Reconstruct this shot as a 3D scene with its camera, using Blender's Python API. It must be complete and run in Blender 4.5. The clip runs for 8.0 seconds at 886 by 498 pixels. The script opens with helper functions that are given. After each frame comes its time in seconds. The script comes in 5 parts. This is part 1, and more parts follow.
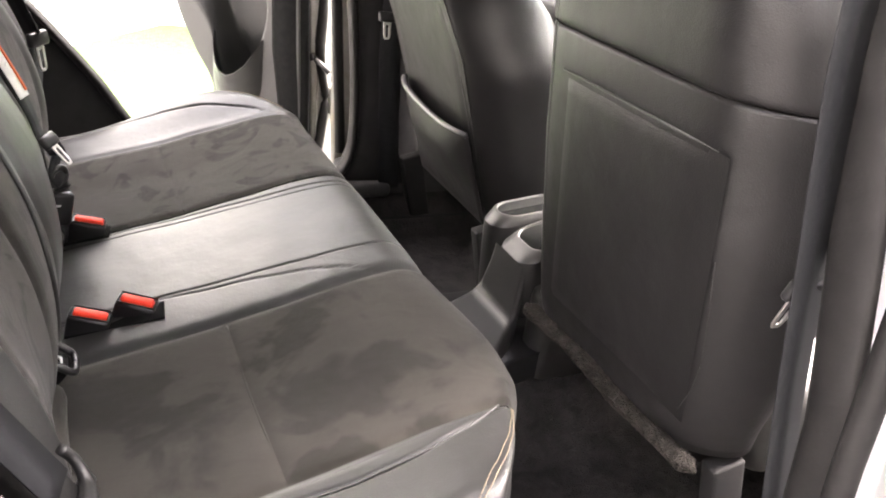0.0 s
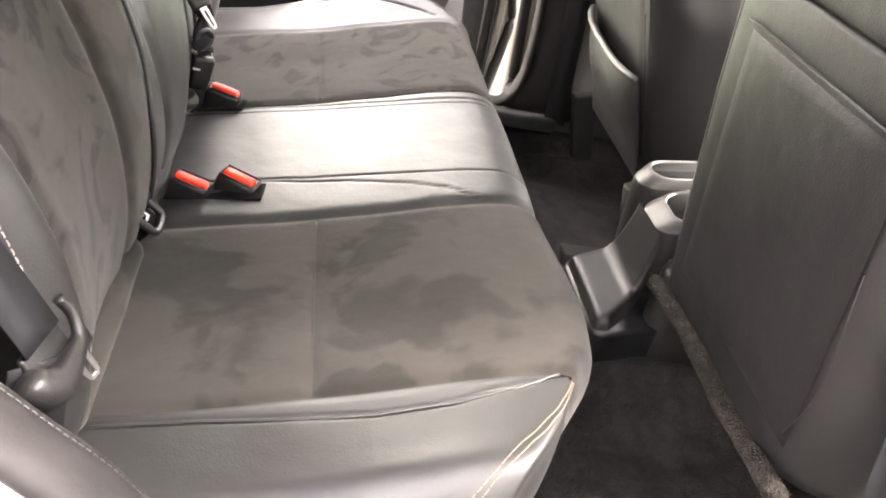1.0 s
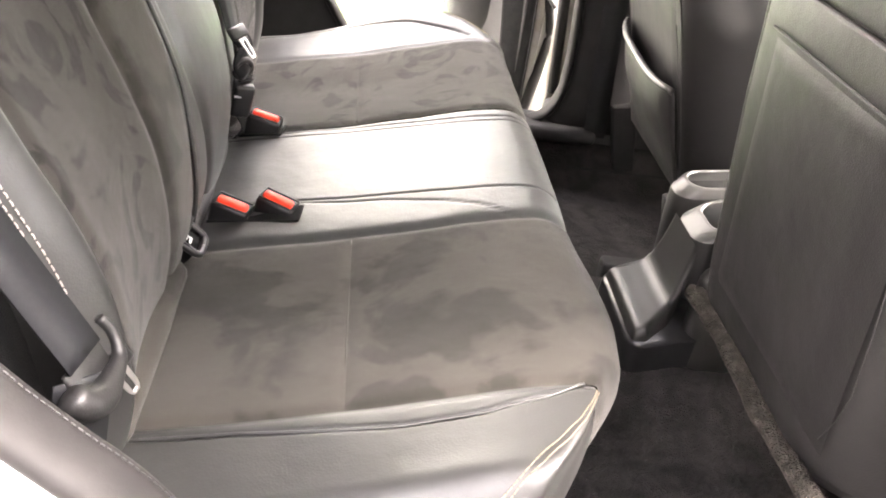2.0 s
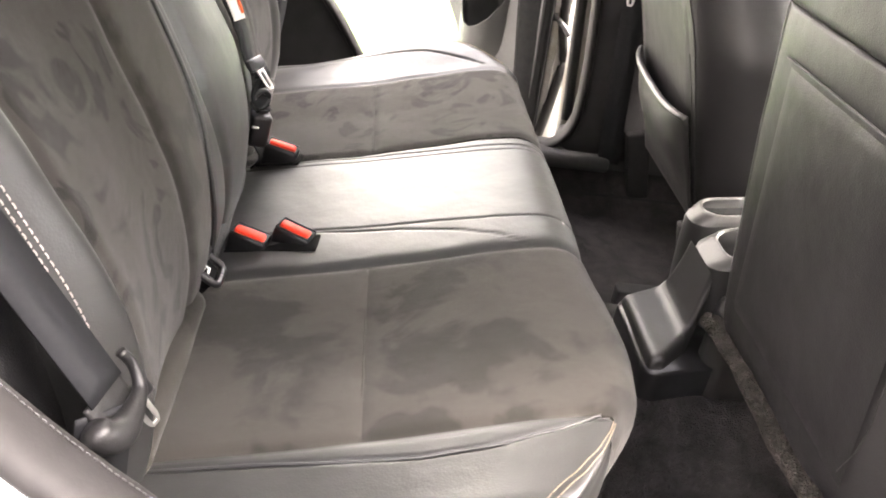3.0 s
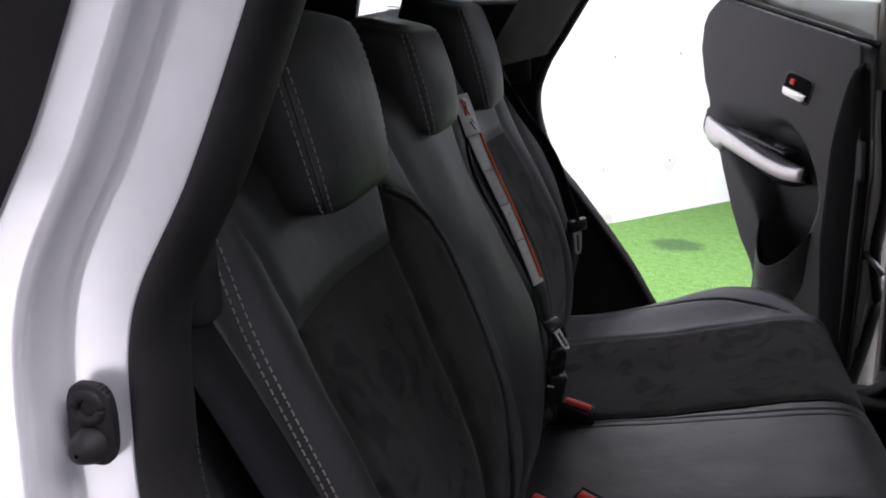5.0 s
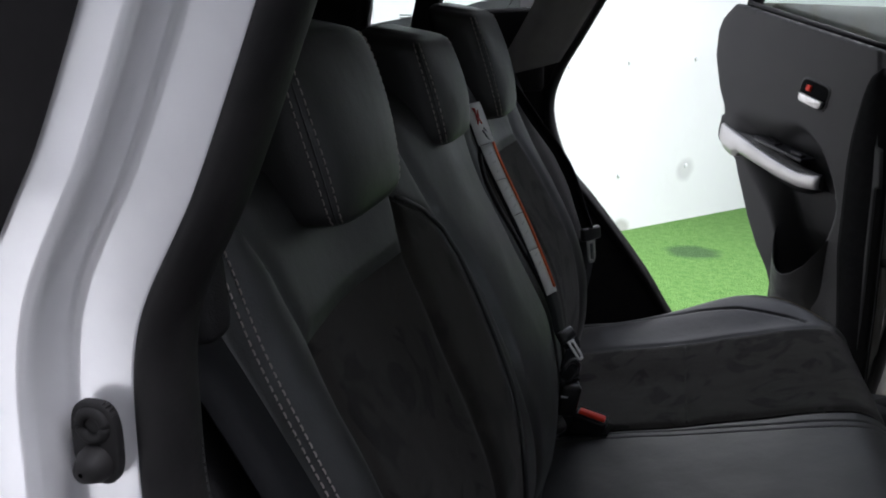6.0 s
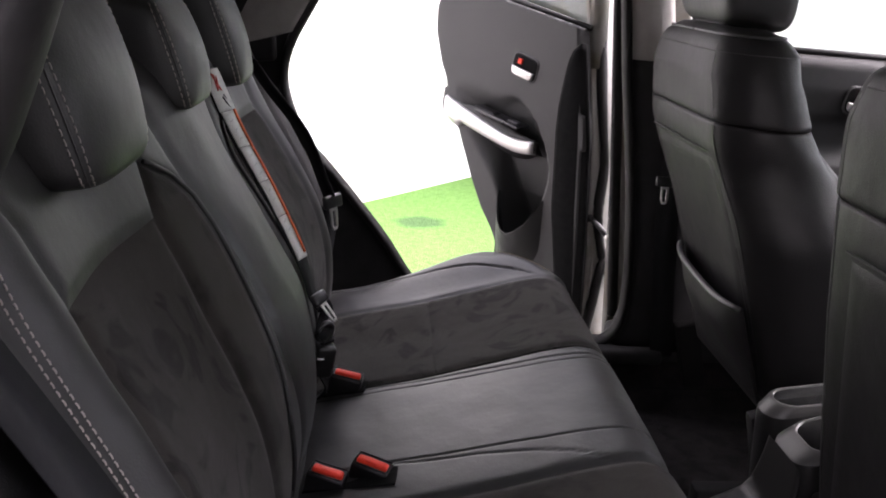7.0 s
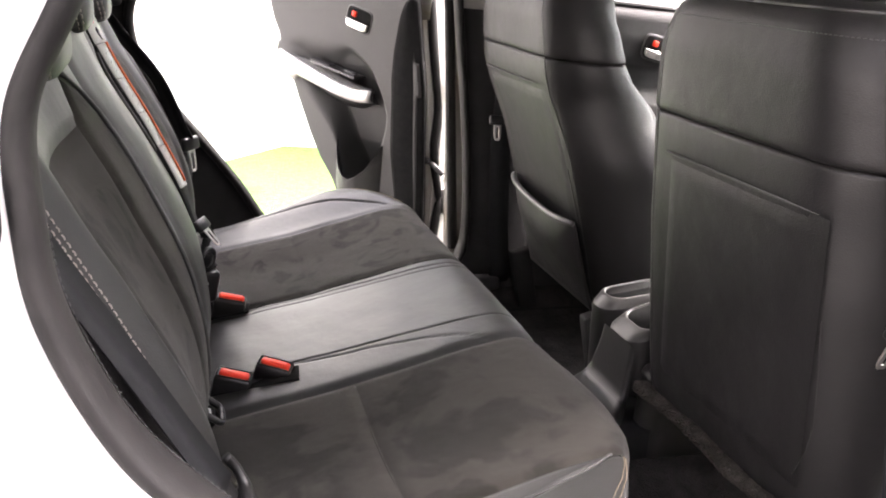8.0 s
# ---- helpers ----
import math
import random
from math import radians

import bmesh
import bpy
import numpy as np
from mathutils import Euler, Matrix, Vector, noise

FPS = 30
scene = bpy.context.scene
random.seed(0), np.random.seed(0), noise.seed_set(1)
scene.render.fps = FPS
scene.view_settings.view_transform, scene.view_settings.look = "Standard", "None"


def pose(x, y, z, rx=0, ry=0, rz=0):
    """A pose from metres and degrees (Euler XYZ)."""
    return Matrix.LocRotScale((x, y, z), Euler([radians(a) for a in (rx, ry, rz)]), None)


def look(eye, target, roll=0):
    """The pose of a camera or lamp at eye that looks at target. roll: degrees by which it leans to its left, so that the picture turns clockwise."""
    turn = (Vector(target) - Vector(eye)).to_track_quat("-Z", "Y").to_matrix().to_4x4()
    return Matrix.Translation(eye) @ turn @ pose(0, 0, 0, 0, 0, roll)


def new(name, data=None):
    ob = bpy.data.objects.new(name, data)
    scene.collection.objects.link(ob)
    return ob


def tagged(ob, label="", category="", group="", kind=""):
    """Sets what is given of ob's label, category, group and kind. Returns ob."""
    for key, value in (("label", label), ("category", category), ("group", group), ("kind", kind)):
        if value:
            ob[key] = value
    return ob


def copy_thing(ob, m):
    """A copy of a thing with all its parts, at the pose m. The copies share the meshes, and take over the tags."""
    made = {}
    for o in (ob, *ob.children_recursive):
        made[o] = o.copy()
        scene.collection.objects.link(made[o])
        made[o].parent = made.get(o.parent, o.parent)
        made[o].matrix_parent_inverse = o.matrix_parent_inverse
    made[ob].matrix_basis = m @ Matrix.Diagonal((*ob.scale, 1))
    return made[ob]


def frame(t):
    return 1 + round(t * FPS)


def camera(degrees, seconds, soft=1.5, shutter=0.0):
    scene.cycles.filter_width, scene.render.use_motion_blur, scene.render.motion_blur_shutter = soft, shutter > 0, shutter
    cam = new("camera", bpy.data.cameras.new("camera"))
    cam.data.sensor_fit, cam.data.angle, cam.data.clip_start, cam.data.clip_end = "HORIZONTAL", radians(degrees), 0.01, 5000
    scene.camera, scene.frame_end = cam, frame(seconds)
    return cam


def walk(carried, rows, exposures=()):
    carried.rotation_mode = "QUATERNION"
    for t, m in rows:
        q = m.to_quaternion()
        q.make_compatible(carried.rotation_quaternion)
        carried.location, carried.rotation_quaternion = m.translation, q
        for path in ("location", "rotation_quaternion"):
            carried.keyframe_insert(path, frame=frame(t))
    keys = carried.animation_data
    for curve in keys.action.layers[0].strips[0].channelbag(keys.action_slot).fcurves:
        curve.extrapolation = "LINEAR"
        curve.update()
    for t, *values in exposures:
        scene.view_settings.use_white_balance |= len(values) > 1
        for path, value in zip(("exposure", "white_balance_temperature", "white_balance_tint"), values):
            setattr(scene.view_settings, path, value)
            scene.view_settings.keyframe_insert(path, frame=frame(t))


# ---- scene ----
cam = camera(55.0, 8.0, 1.9)
PATH = [
    (0, (-0.086, -1.059, 1.302), (0.738, 0.546, 0.437), 8.2),
    (0.2, (-0.037, -1.031, 1.300), (0.619, 0.633, 0.406), 8.6),
    (0.5, (0.005, -1.01, 1.3), (0.513, 0.691, 0.378), 11.1),
    (1, (0.033, -1.014, 1.27), (0.451, 0.629, 0.208), 14.8),
    (1.5, (0.057, -1.036, 1.28), (0.367, 0.63, 0.217), 11.8),
    (3, (0.053, -1.037, 1.297), (0.3, 0.668, 0.281), 10.1),
    (3.5, (0.045, -1.026, 1.308), (0.124, 0.741, 0.375), 7.4),
    (4, (0.032, -1.01, 1.318), (-0.162, 0.832, 0.561), 2.6),
    (4.2, (0.029, -1.006, 1.329), (-0.231, 0.849, 0.628), 2.6),
    (4.5, (0.021, -1.006, 1.34), (-0.342, 0.853, 0.695), 2.3),
    (6, (0.021, -0.994, 1.346), (-0.454, 0.854, 0.747), 1.0),
    (6.5, (0.014, -0.995, 1.343), (-0.271, 0.873, 0.688), 3.0),
    (7, (-0.006, -1.024, 1.33), (0.15, 0.871, 0.711), 3.6),
    (7.2, (-0.016, -1.034, 1.320), (0.329, 0.85, 0.743), 3.8),
    (7.5, (-0.063, -1.086, 1.316), (0.471, 0.749, 0.727), 5.3),
    (7.8, (-0.102, -1.114, 1.286), (0.512, 0.681, 0.652), 5.6),
    (8, (-0.132, -1.148, 1.274), (0.477, 0.648, 0.64), 4.9),
]

# exposure rises while the view is dark, and falls towards the bright doorway
EXPO = [(0, 4.4), (0.5, 4.6), (1, 4.95), (1.5, 5.2), (3, 4.95), (3.5, 4.35), (4, 3.75), (4.5, 2.3), (6, 1.0),
        (6.5, 1.15), (7, 2.4), (7.5, 2.68), (8, 3.7)]
EXPO = [(t, e + 0.12, float(np.interp(e, [1.0, 2.2, 3.2, 3.55, 4.4, 5.05], [5900, 6300, 6700, 6750, 7000, 7150])),
         float(np.interp(e, [1.0, 1.2, 2.2, 3.2, 4.3, 5.05], [17, 18.5, 28, 25, 21, 20.5]))) for t, e in EXPO]
walk(cam, [(t, look(eye, target, roll)) for t, eye, target, roll in PATH], EXPO)

# ---- daylight under a bright overcast sky ----
SUN_EL, SUN_AZ = radians(58), radians(80)
world = bpy.data.worlds.new("sky")
scene.world = world
world.use_nodes = True
wt = world.node_tree
sky = wt.nodes.new("ShaderNodeTexSky")
sky.sky_type, sky.sun_disc = "NISHITA", False
sky.sun_elevation, sky.sun_rotation = SUN_EL, SUN_AZ
sky.air_density, sky.dust_density = 1.0, 4.0
pale = wt.nodes.new("ShaderNodeHueSaturation")
pale.inputs["Saturation"].default_value = 0.3
wt.links.new(sky.outputs[0], pale.inputs["Color"])
wt.links.new(pale.outputs[0], wt.nodes["Background"].inputs[0])
wt.nodes["Background"].inputs[1].default_value = 0.15
sun = new("sun", bpy.data.lights.new("sun", "SUN"))
sun.data.energy, sun.data.angle, sun.data.color = 3.0, radians(45), (1.0, 0.97, 0.92)
sun.matrix_world = look((0, 0, 20), (20 * -math.sin(SUN_AZ) * math.cos(SUN_EL), 20 * -math.cos(SUN_AZ) * math.cos(SUN_EL), 20 - 20 * math.sin(SUN_EL)))


# ---- materials ----
def material(name, colour, rough=0.5, metal=0.0, second=None, scale=8.0, detail=4.0, grain=0.0, grain_scale=600.0,
             relief=0.0, relief_scale=40.0, spec=0.5, sheen=0.0, lo=0.35, hi=0.65, rough_var=0.0, coat=0.0, warp=0.6, coat_rough=0.08):
    """Two-scale procedural surface: patches of a second colour, fine grain and broad relief."""
    m = bpy.data.materials.new(name)
    m.use_nodes = True
    nt = m.node_tree
    n, l = nt.nodes, nt.links
    b = n["Principled BSDF"]
    b.inputs["Roughness"].default_value = rough
    b.inputs["Metallic"].default_value = metal
    b.inputs["Specular IOR Level"].default_value = spec
    b.inputs["Sheen Weight"].default_value = sheen
    b.inputs["Sheen Roughness"].default_value = 0.5
    b.inputs["Coat Weight"].default_value = coat
    b.inputs["Coat Roughness"].default_value = coat_rough
    b.inputs["Base Color"].default_value = (*colour, 1)
    tc = n.new("ShaderNodeTexCoord")
    if second:
        nz = n.new("ShaderNodeTexNoise")
        nz.inputs["Scale"].default_value, nz.inputs["Detail"].default_value = scale, detail
        nz.inputs["Distortion"].default_value = warp
        l.new(tc.outputs["Object"], nz.inputs["Vector"])
        ramp = n.new("ShaderNodeValToRGB")
        ramp.color_ramp.elements[0].position, ramp.color_ramp.elements[1].position = lo, hi
        ramp.color_ramp.elements[0].color, ramp.color_ramp.elements[1].color = (*colour, 1), (*second, 1)
        l.new(nz.outputs["Fac"], ramp.inputs["Fac"])
        l.new(ramp.outputs["Color"], b.inputs["Base Color"])
    if rough_var:
        rn = n.new("ShaderNodeTexNoise")
        rn.inputs["Scale"].default_value, rn.inputs["Detail"].default_value = 14, 6
        l.new(tc.outputs["Object"], rn.inputs["Vector"])
        mr = n.new("ShaderNodeMapRange")
        mr.inputs["To Min"].default_value, mr.inputs["To Max"].default_value = rough - rough_var, rough + rough_var
        l.new(rn.outputs["Fac"], mr.inputs["Value"])
        l.new(mr.outputs["Result"], b.inputs["Roughness"])
    last = None
    if relief:
        rz = n.new("ShaderNodeTexNoise")
        rz.inputs["Scale"].default_value, rz.inputs["Detail"].default_value = relief_scale, 3
        l.new(tc.outputs["Object"], rz.inputs["Vector"])
        bp = n.new("ShaderNodeBump")
        bp.inputs["Strength"].default_value, bp.inputs["Distance"].default_value = 1.0, relief
        l.new(rz.outputs["Fac"], bp.inputs["Height"])
        last = bp
    if grain:
        vz = n.new("ShaderNodeTexVoronoi")
        vz.inputs["Scale"].default_value = grain_scale
        l.new(tc.outputs["Object"], vz.inputs["Vector"])
        bp = n.new("ShaderNodeBump")
        bp.inputs["Strength"].default_value, bp.inputs["Distance"].default_value = 1.0, grain
        l.new(vz.outputs["Distance"], bp.inputs["Height"])
        if last:
            l.new(last.outputs["Normal"], bp.inputs["Normal"])
        last = bp
    if last:
        l.new(last.outputs["Normal"], b.inputs["Normal"])
    return m


LEATHER = material("black_leather", (0.0118, 0.0119, 0.0116), 0.49, second=(0.0165, 0.0165, 0.0160), scale=5, grain=0.0001,
                   grain_scale=420, relief=0.0022, relief_scale=14, spec=0.84, rough_var=0.06)
SUEDE = material("dark_suede", (0.0200, 0.0182, 0.0158), 0.95, second=(0.0375, 0.0342, 0.0296), scale=9, detail=5, grain=0.0002,
                 grain_scale=1400, relief=0.002, relief_scale=20, spec=0.12, sheen=0.12, lo=0.47, hi=0.525, warp=0.35)
WORN_SUEDE = material("worn_suede", (0.0345, 0.0316, 0.0280), 0.95, second=(0.0135, 0.0122, 0.0108), scale=11, detail=3, grain=0.0002,
                      grain_scale=1400, relief=0.002, relief_scale=20, spec=0.12, sheen=0.12, lo=0.54, hi=0.60, warp=2.0)
SEAT_BACK = material("black_vinyl", (0.0100, 0.0095, 0.0100), 0.48, second=(0.0132, 0.0125, 0.0131), scale=4, grain=0.0002,
                     grain_scale=500, relief=0.004, relief_scale=9, spec=0.28, rough_var=0.06)
PLASTIC = material("dark_moulded_plastic", (0.020, 0.0198, 0.021), 0.6, second=(0.027, 0.027, 0.028), scale=30, grain=0.0002,
                   grain_scale=900, spec=0.4)
DOOR_PLASTIC = material("charcoal_door_plastic", (0.020, 0.0205, 0.0205), 0.52, second=(0.026, 0.026, 0.0255), scale=6, grain=0.00025,
                        grain_scale=900, spec=0.4)
GREY_TRIM = material("grey_pillar_trim", (0.30, 0.285, 0.265), 0.7, second=(0.35, 0.33, 0.31), scale=20, grain=0.0002, grain_scale=900)
CONSOLE = material("satin_console_plastic", (0.022, 0.0215, 0.021), 0.40, second=(0.032, 0.031, 0.030), scale=10, grain=0.00012,
                   grain_scale=900, spec=0.45, rough_var=0.06)
# Darker copy of the console plastic for its shaded faces; also the belt loop.
SHADE_BELT_PLASTIC = material("shaded_console_belt_plastic", (0.0065, 0.0063, 0.0066), 0.48, second=(0.0095, 0.0092, 0.0095), scale=14, grain=0.00015, rough_var=0.06)
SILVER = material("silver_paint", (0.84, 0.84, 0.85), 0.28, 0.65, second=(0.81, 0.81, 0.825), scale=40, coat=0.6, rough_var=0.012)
# Dusty silver paint, also darkened to put shade on the far-side shut faces.
SHADED_SHUT = material("shaded_dusty_silver_paint", (0.23, 0.225, 0.212), 0.45, 0.3, second=(0.17, 0.147, 0.112), scale=11, detail=7, rough_var=0.1, lo=0.5, hi=0.72)
SATIN = material("satin_silver_trim", (0.56, 0.55, 0.53), 0.38, 0.6, second=(0.61, 0.60, 0.58), scale=12)
METAL = material("worn_steel", (0.72, 0.71, 0.69), 0.32, 1.0, second=(0.55, 0.54, 0.52), scale=60, rough_var=0.1)
RUBBER = material("black_rubber", (0.0078, 0.0073, 0.0075), 0.62, second=(0.012, 0.0113, 0.0113), scale=30, relief=0.0006, relief_scale=80, spec=0.22)
CARPET = material("black_carpet", (0.025, 0.0233, 0.0236), 1.0, second=(0.042, 0.039, 0.039), scale=24, detail=8, grain=0.003,
                  grain_scale=350, relief=0.006, relief_scale=60, spec=0.1)
FELT = material("brown_felt", (0.017, 0.0152, 0.0138), 1.0, second=(0.036, 0.032, 0.029), scale=60, detail=8, grain=0.004,
                grain_scale=300, relief=0.006, relief_scale=70, spec=0.1)
WEBBING = material("black_webbing", (0.0085, 0.0090, 0.0105), 0.6, second=(0.0115, 0.012, 0.0135), scale=200, grain=0.0001, grain_scale=1400, spec=0.2)
BLACK = material("gloss_black_plastic", (0.008, 0.008, 0.009), 0.3, second=(0.013, 0.013, 0.014), scale=40, rough_var=0.08)
RED = material("red_button_plastic", (0.88, 0.055, 0.025), 0.45, second=(0.80, 0.048, 0.022), scale=90, detail=6, spec=0.25)
THREAD = material("pale_thread", (0.46, 0.41, 0.38), 0.8, second=(0.42, 0.37, 0.34), scale=300)
TAN_THREAD = material("tan_thread", (0.22, 0.18, 0.13), 0.8, second=(0.17, 0.14, 0.10), scale=300)
DARK_THREAD = material("grey_thread", (0.05, 0.05, 0.05), 0.8, second=(0.07, 0.07, 0.07), scale=300)
LABEL = material("grey_label_cloth", (0.80, 0.80, 0.79), 0.8, second=(0.72, 0.72, 0.71), scale=60, grain=0.0002, grain_scale=800)
ORANGE = material("orange_print", (0.75, 0.13, 0.03), 0.7, second=(0.68, 0.12, 0.03), scale=60)
INK = material("grey_print", (0.5, 0.5, 0.5), 0.7)
PEN = material("dark_ink", (0.06, 0.06, 0.08), 0.6)
RED_INK = material("red_ink", (0.55, 0.06, 0.05), 0.6)
WHITE_PRINT = material("white_print", (0.7, 0.7, 0.7), 0.6)
WALL = material("white_wall_paint", (0.80, 0.80, 0.78), 0.75, second=(0.74, 0.74, 0.71), scale=1.2, detail=6, relief=0.003, relief_scale=5, lo=0.3, hi=0.8)
TURF = material("green_turf", (0.072, 0.162, 0.036), 0.95, second=(0.116, 0.225, 0.060), scale=30, detail=12, grain=0.006, grain_scale=120,
                relief=0.006, relief_scale=40, spec=0.12, lo=0.3, hi=0.7)


def damp_patch(m, at, radii, colour, most):
    """Soaks a soft uneven patch into a material."""
    nt = m.node_tree
    n, l = nt.nodes, nt.links
    b = n["Principled BSDF"]
    old = b.inputs["Base Color"].links[0].from_socket
    tc = n.new("ShaderNodeTexCoord")
    off = n.new("ShaderNodeVectorMath")
    off.operation = "SUBTRACT"
    off.inputs[1].default_value = at
    l.new(tc.outputs["Object"], off.inputs[0])
    sc = n.new("ShaderNodeVectorMath")
    sc.operation = "MULTIPLY"
    sc.inputs[1].default_value = [1 / r if r else 0 for r in radii]
    l.new(off.outputs[0], sc.inputs[0])
    ln = n.new("ShaderNodeVectorMath")
    ln.operation = "LENGTH"
    l.new(sc.outputs[0], ln.inputs[0])
    nz = n.new("ShaderNodeTexNoise")
    nz.inputs["Scale"].default_value, nz.inputs["Detail"].default_value = 9, 6
    l.new(tc.outputs["Object"], nz.inputs["Vector"])
    add = n.new("ShaderNodeMath")
    add.operation = "MULTIPLY_ADD"
    add.inputs[1].default_value = 0.7
    l.new(nz.outputs["Fac"], add.inputs[0])
    l.new(ln.outputs["Value"], add.inputs[2])
    mr = n.new("ShaderNodeMapRange")
    mr.inputs["From Min"].default_value, mr.inputs["From Max"].default_value = 1.0, 1.5
    mr.inputs["To Min"].default_value, mr.inputs["To Max"].default_value = most, 0.0
    l.new(add.outputs[0], mr.inputs["Value"])
    mix = n.new("ShaderNodeMix")
    mix.data_type = "RGBA"
    l.new(mr.outputs["Result"], mix.inputs["Factor"])
    l.new(old, mix.inputs[6])
    l.new(mix.outputs[2], b.inputs["Base Color"])
    mix.inputs[7].default_value = (*colour, 1)


damp_patch(TURF, (0.231, 3.51, 0), (0.15, 0.12, 0), (0.03, 0.06, 0.03), 0.7)
damp_patch(WALL, (0.167, 4.163, 0.31), (0.075, 0.075, 0.07), (0.34, 0.33, 0.32), 0.4)
damp_patch(WALL, (-0.17, 3.80, 0.02), (0.07, 0.07, 0.06), (0.30, 0.28, 0.24), 0.6)
BLOCKING_WALL = material("grey_blocking_wall", (0.085, 0.085, 0.084), 0.85, second=(0.11, 0.11, 0.108), scale=2, detail=8, relief=0.003, relief_scale=9)
DARK_PAVING = material("dark_paving", (0.048, 0.047, 0.045), 0.9, second=(0.068, 0.066, 0.064), scale=1.5, detail=9, grain=0.002, grain_scale=200, relief=0.004, relief_scale=12)
HEADLINER = material("pale_headliner", (0.45, 0.44, 0.42), 0.95, second=(0.50, 0.49, 0.47), scale=30, grain=0.0006, grain_scale=500)


def glass(name, tint):
    m = bpy.data.materials.new(name)
    m.use_nodes = True
    b = m.node_tree.nodes["Principled BSDF"]
    b.inputs["Base Color"].default_value = (*tint, 1)
    b.inputs["Transmission Weight"].default_value = 1.0
    b.inputs["Roughness"].default_value = 0.0
    b.inputs["IOR"].default_value = 1.45
    return m


DARK_GLASS = material("dark_glass", (0.012, 0.014, 0.015), 0.04, second=(0.014, 0.016, 0.017), scale=4, spec=0.7)
EDGE_BLACK = material("black_flock_and_hollow_shade", (0.0055, 0.0055, 0.006), 0.9, second=(0.008, 0.008, 0.008), scale=60, spec=0.1)
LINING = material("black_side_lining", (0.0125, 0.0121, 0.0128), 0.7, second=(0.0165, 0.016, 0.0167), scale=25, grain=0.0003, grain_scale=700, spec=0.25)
GREY_PLASTIC = material("dark_grey_plastic", (0.026, 0.026, 0.027), 0.5, second=(0.036, 0.036, 0.036), scale=50)
GLASS = glass("green_tinted_glass", (0.80, 0.88, 0.84))


# ---- building helpers ----
def finish(ob, smooth=True):
    if smooth:
        for p in ob.data.polygons:
            p.use_smooth = True
    return ob


def part(name, bm, mat, parent=None, label="", smooth=True):
    """Links a bmesh as one mesh object under a thing or a part."""
    bmesh.ops.recalc_face_normals(bm, faces=bm.faces)
    me = bpy.data.meshes.new(name)
    bm.to_mesh(me)
    bm.free()
    me.materials.append(mat)
    ob = new(name, me)
    ob.parent = parent
    if label:
        tagged(ob, label)
    return finish(ob, smooth)


def thing(name, label, category, group="", kind="", at=(0, 0, 0)):
    ob = new(name)
    ob.location = at
    ob.empty_display_size = 0.05
    return tagged(ob, label, category, group, kind)


def lerp_table(table):
    """A function that reads between the pairs of a short table."""
    xs, ys = [p[0] for p in table], [p[1] for p in table]
    return lambda v: float(np.interp(v, xs, ys))


def spline(points, n):
    """n points along a smooth curve through the given ones, evenly spaced."""
    p = [Vector(q) for q in points]
    p = [2 * p[0] - p[1]] + p + [2 * p[-1] - p[-2]]
    dense = []
    for i in range(1, len(p) - 2):
        for k in range(24):
            t = k / 24
            a, b, c, d = p[i - 1], p[i], p[i + 1], p[i + 2]
            dense.append(0.5 * (2 * b + (c - a) * t + (2 * a - 5 * b + 4 * c - d) * t * t + (3 * b - a - 3 * c + d) * t ** 3))
    dense.append(p[-2])
    run = [0.0]
    for a, b in zip(dense, dense[1:]):
        run.append(run[-1] + (b - a).length)
    out, j = [], 0
    for k in range(n):
        s = run[-1] * k / (n - 1)
        while j < len(run) - 2 and run[j + 1] < s:
            j += 1
        f = (s - run[j]) / max(run[j + 1] - run[j], 1e-9)
        out.append(dense[j].lerp(dense[j + 1], min(max(f, 0), 1)))
    return out


def grid(rows, closed=False, cap=False):
    """A mesh from rows of points; closed: each row is a ring."""
    bm = bmesh.new()
    vs = [[bm.verts.new(p) for p in r] for r in rows]
    m = len(rows[0])
    for a, b in zip(vs, vs[1:]):
        for j in range(m if closed else m - 1):
            k = (j + 1) % m
            bm.faces.new((a[j], a[k], b[k], b[j]))
    if cap:
        bm.faces.new(vs[0][::-1])
        bm.faces.new(vs[-1])
    return bm


def thick(bm, depth):
    """Gives a sheet a thickness."""
    bmesh.ops.recalc_face_normals(bm, faces=bm.faces)
    bmesh.ops.solidify(bm, geom=bm.faces[:], thickness=depth)
    return bm


def tube(points, radius, seg=8, flat=1.0, up=(0, 0, 1)):
    """A rod along points; flat squeezes its height."""
    pts = [Vector(p) for p in points]
    rows = []
    for i, p in enumerate(pts):
        d = (pts[min(i + 1, len(pts) - 1)] - pts[max(i - 1, 0)]).normalized()
        s = d.cross(Vector(up))
        s = s.normalized() if s.length > 1e-4 else Vector((1, 0, 0))
        u = s.cross(d).normalized()
        r = radius(i / (len(pts) - 1)) if callable(radius) else radius
        rows.append([p + s * (r * math.cos(2 * math.pi * k / seg)) + u * (r * flat * math.sin(2 * math.pi * k / seg)) for k in range(seg)])
    return grid(rows, True, True)


def ribbon(points, width, thickness=0.0016, across=(0, 1, 0)):
    """A strap along points, its width laid along a direction."""
    pts = [Vector(p) for p in points]
    rows = []
    for i, p in enumerate(pts):
        d = (pts[min(i + 1, len(pts) - 1)] - pts[max(i - 1, 0)]).normalized()
        c = Vector(across[i] if isinstance(across[0], (tuple, list, Vector)) else across)
        c = (c - d * c.dot(d)).normalized()
        n = d.cross(c)
        w = width(i / (len(pts) - 1)) if callable(width) else width
        rows.append([p + c * w / 2 + n * thickness / 2, p - c * w / 2 + n * thickness / 2,
                     p - c * w / 2 - n * thickness / 2, p + c * w / 2 - n * thickness / 2])
    return grid(rows, True, True)


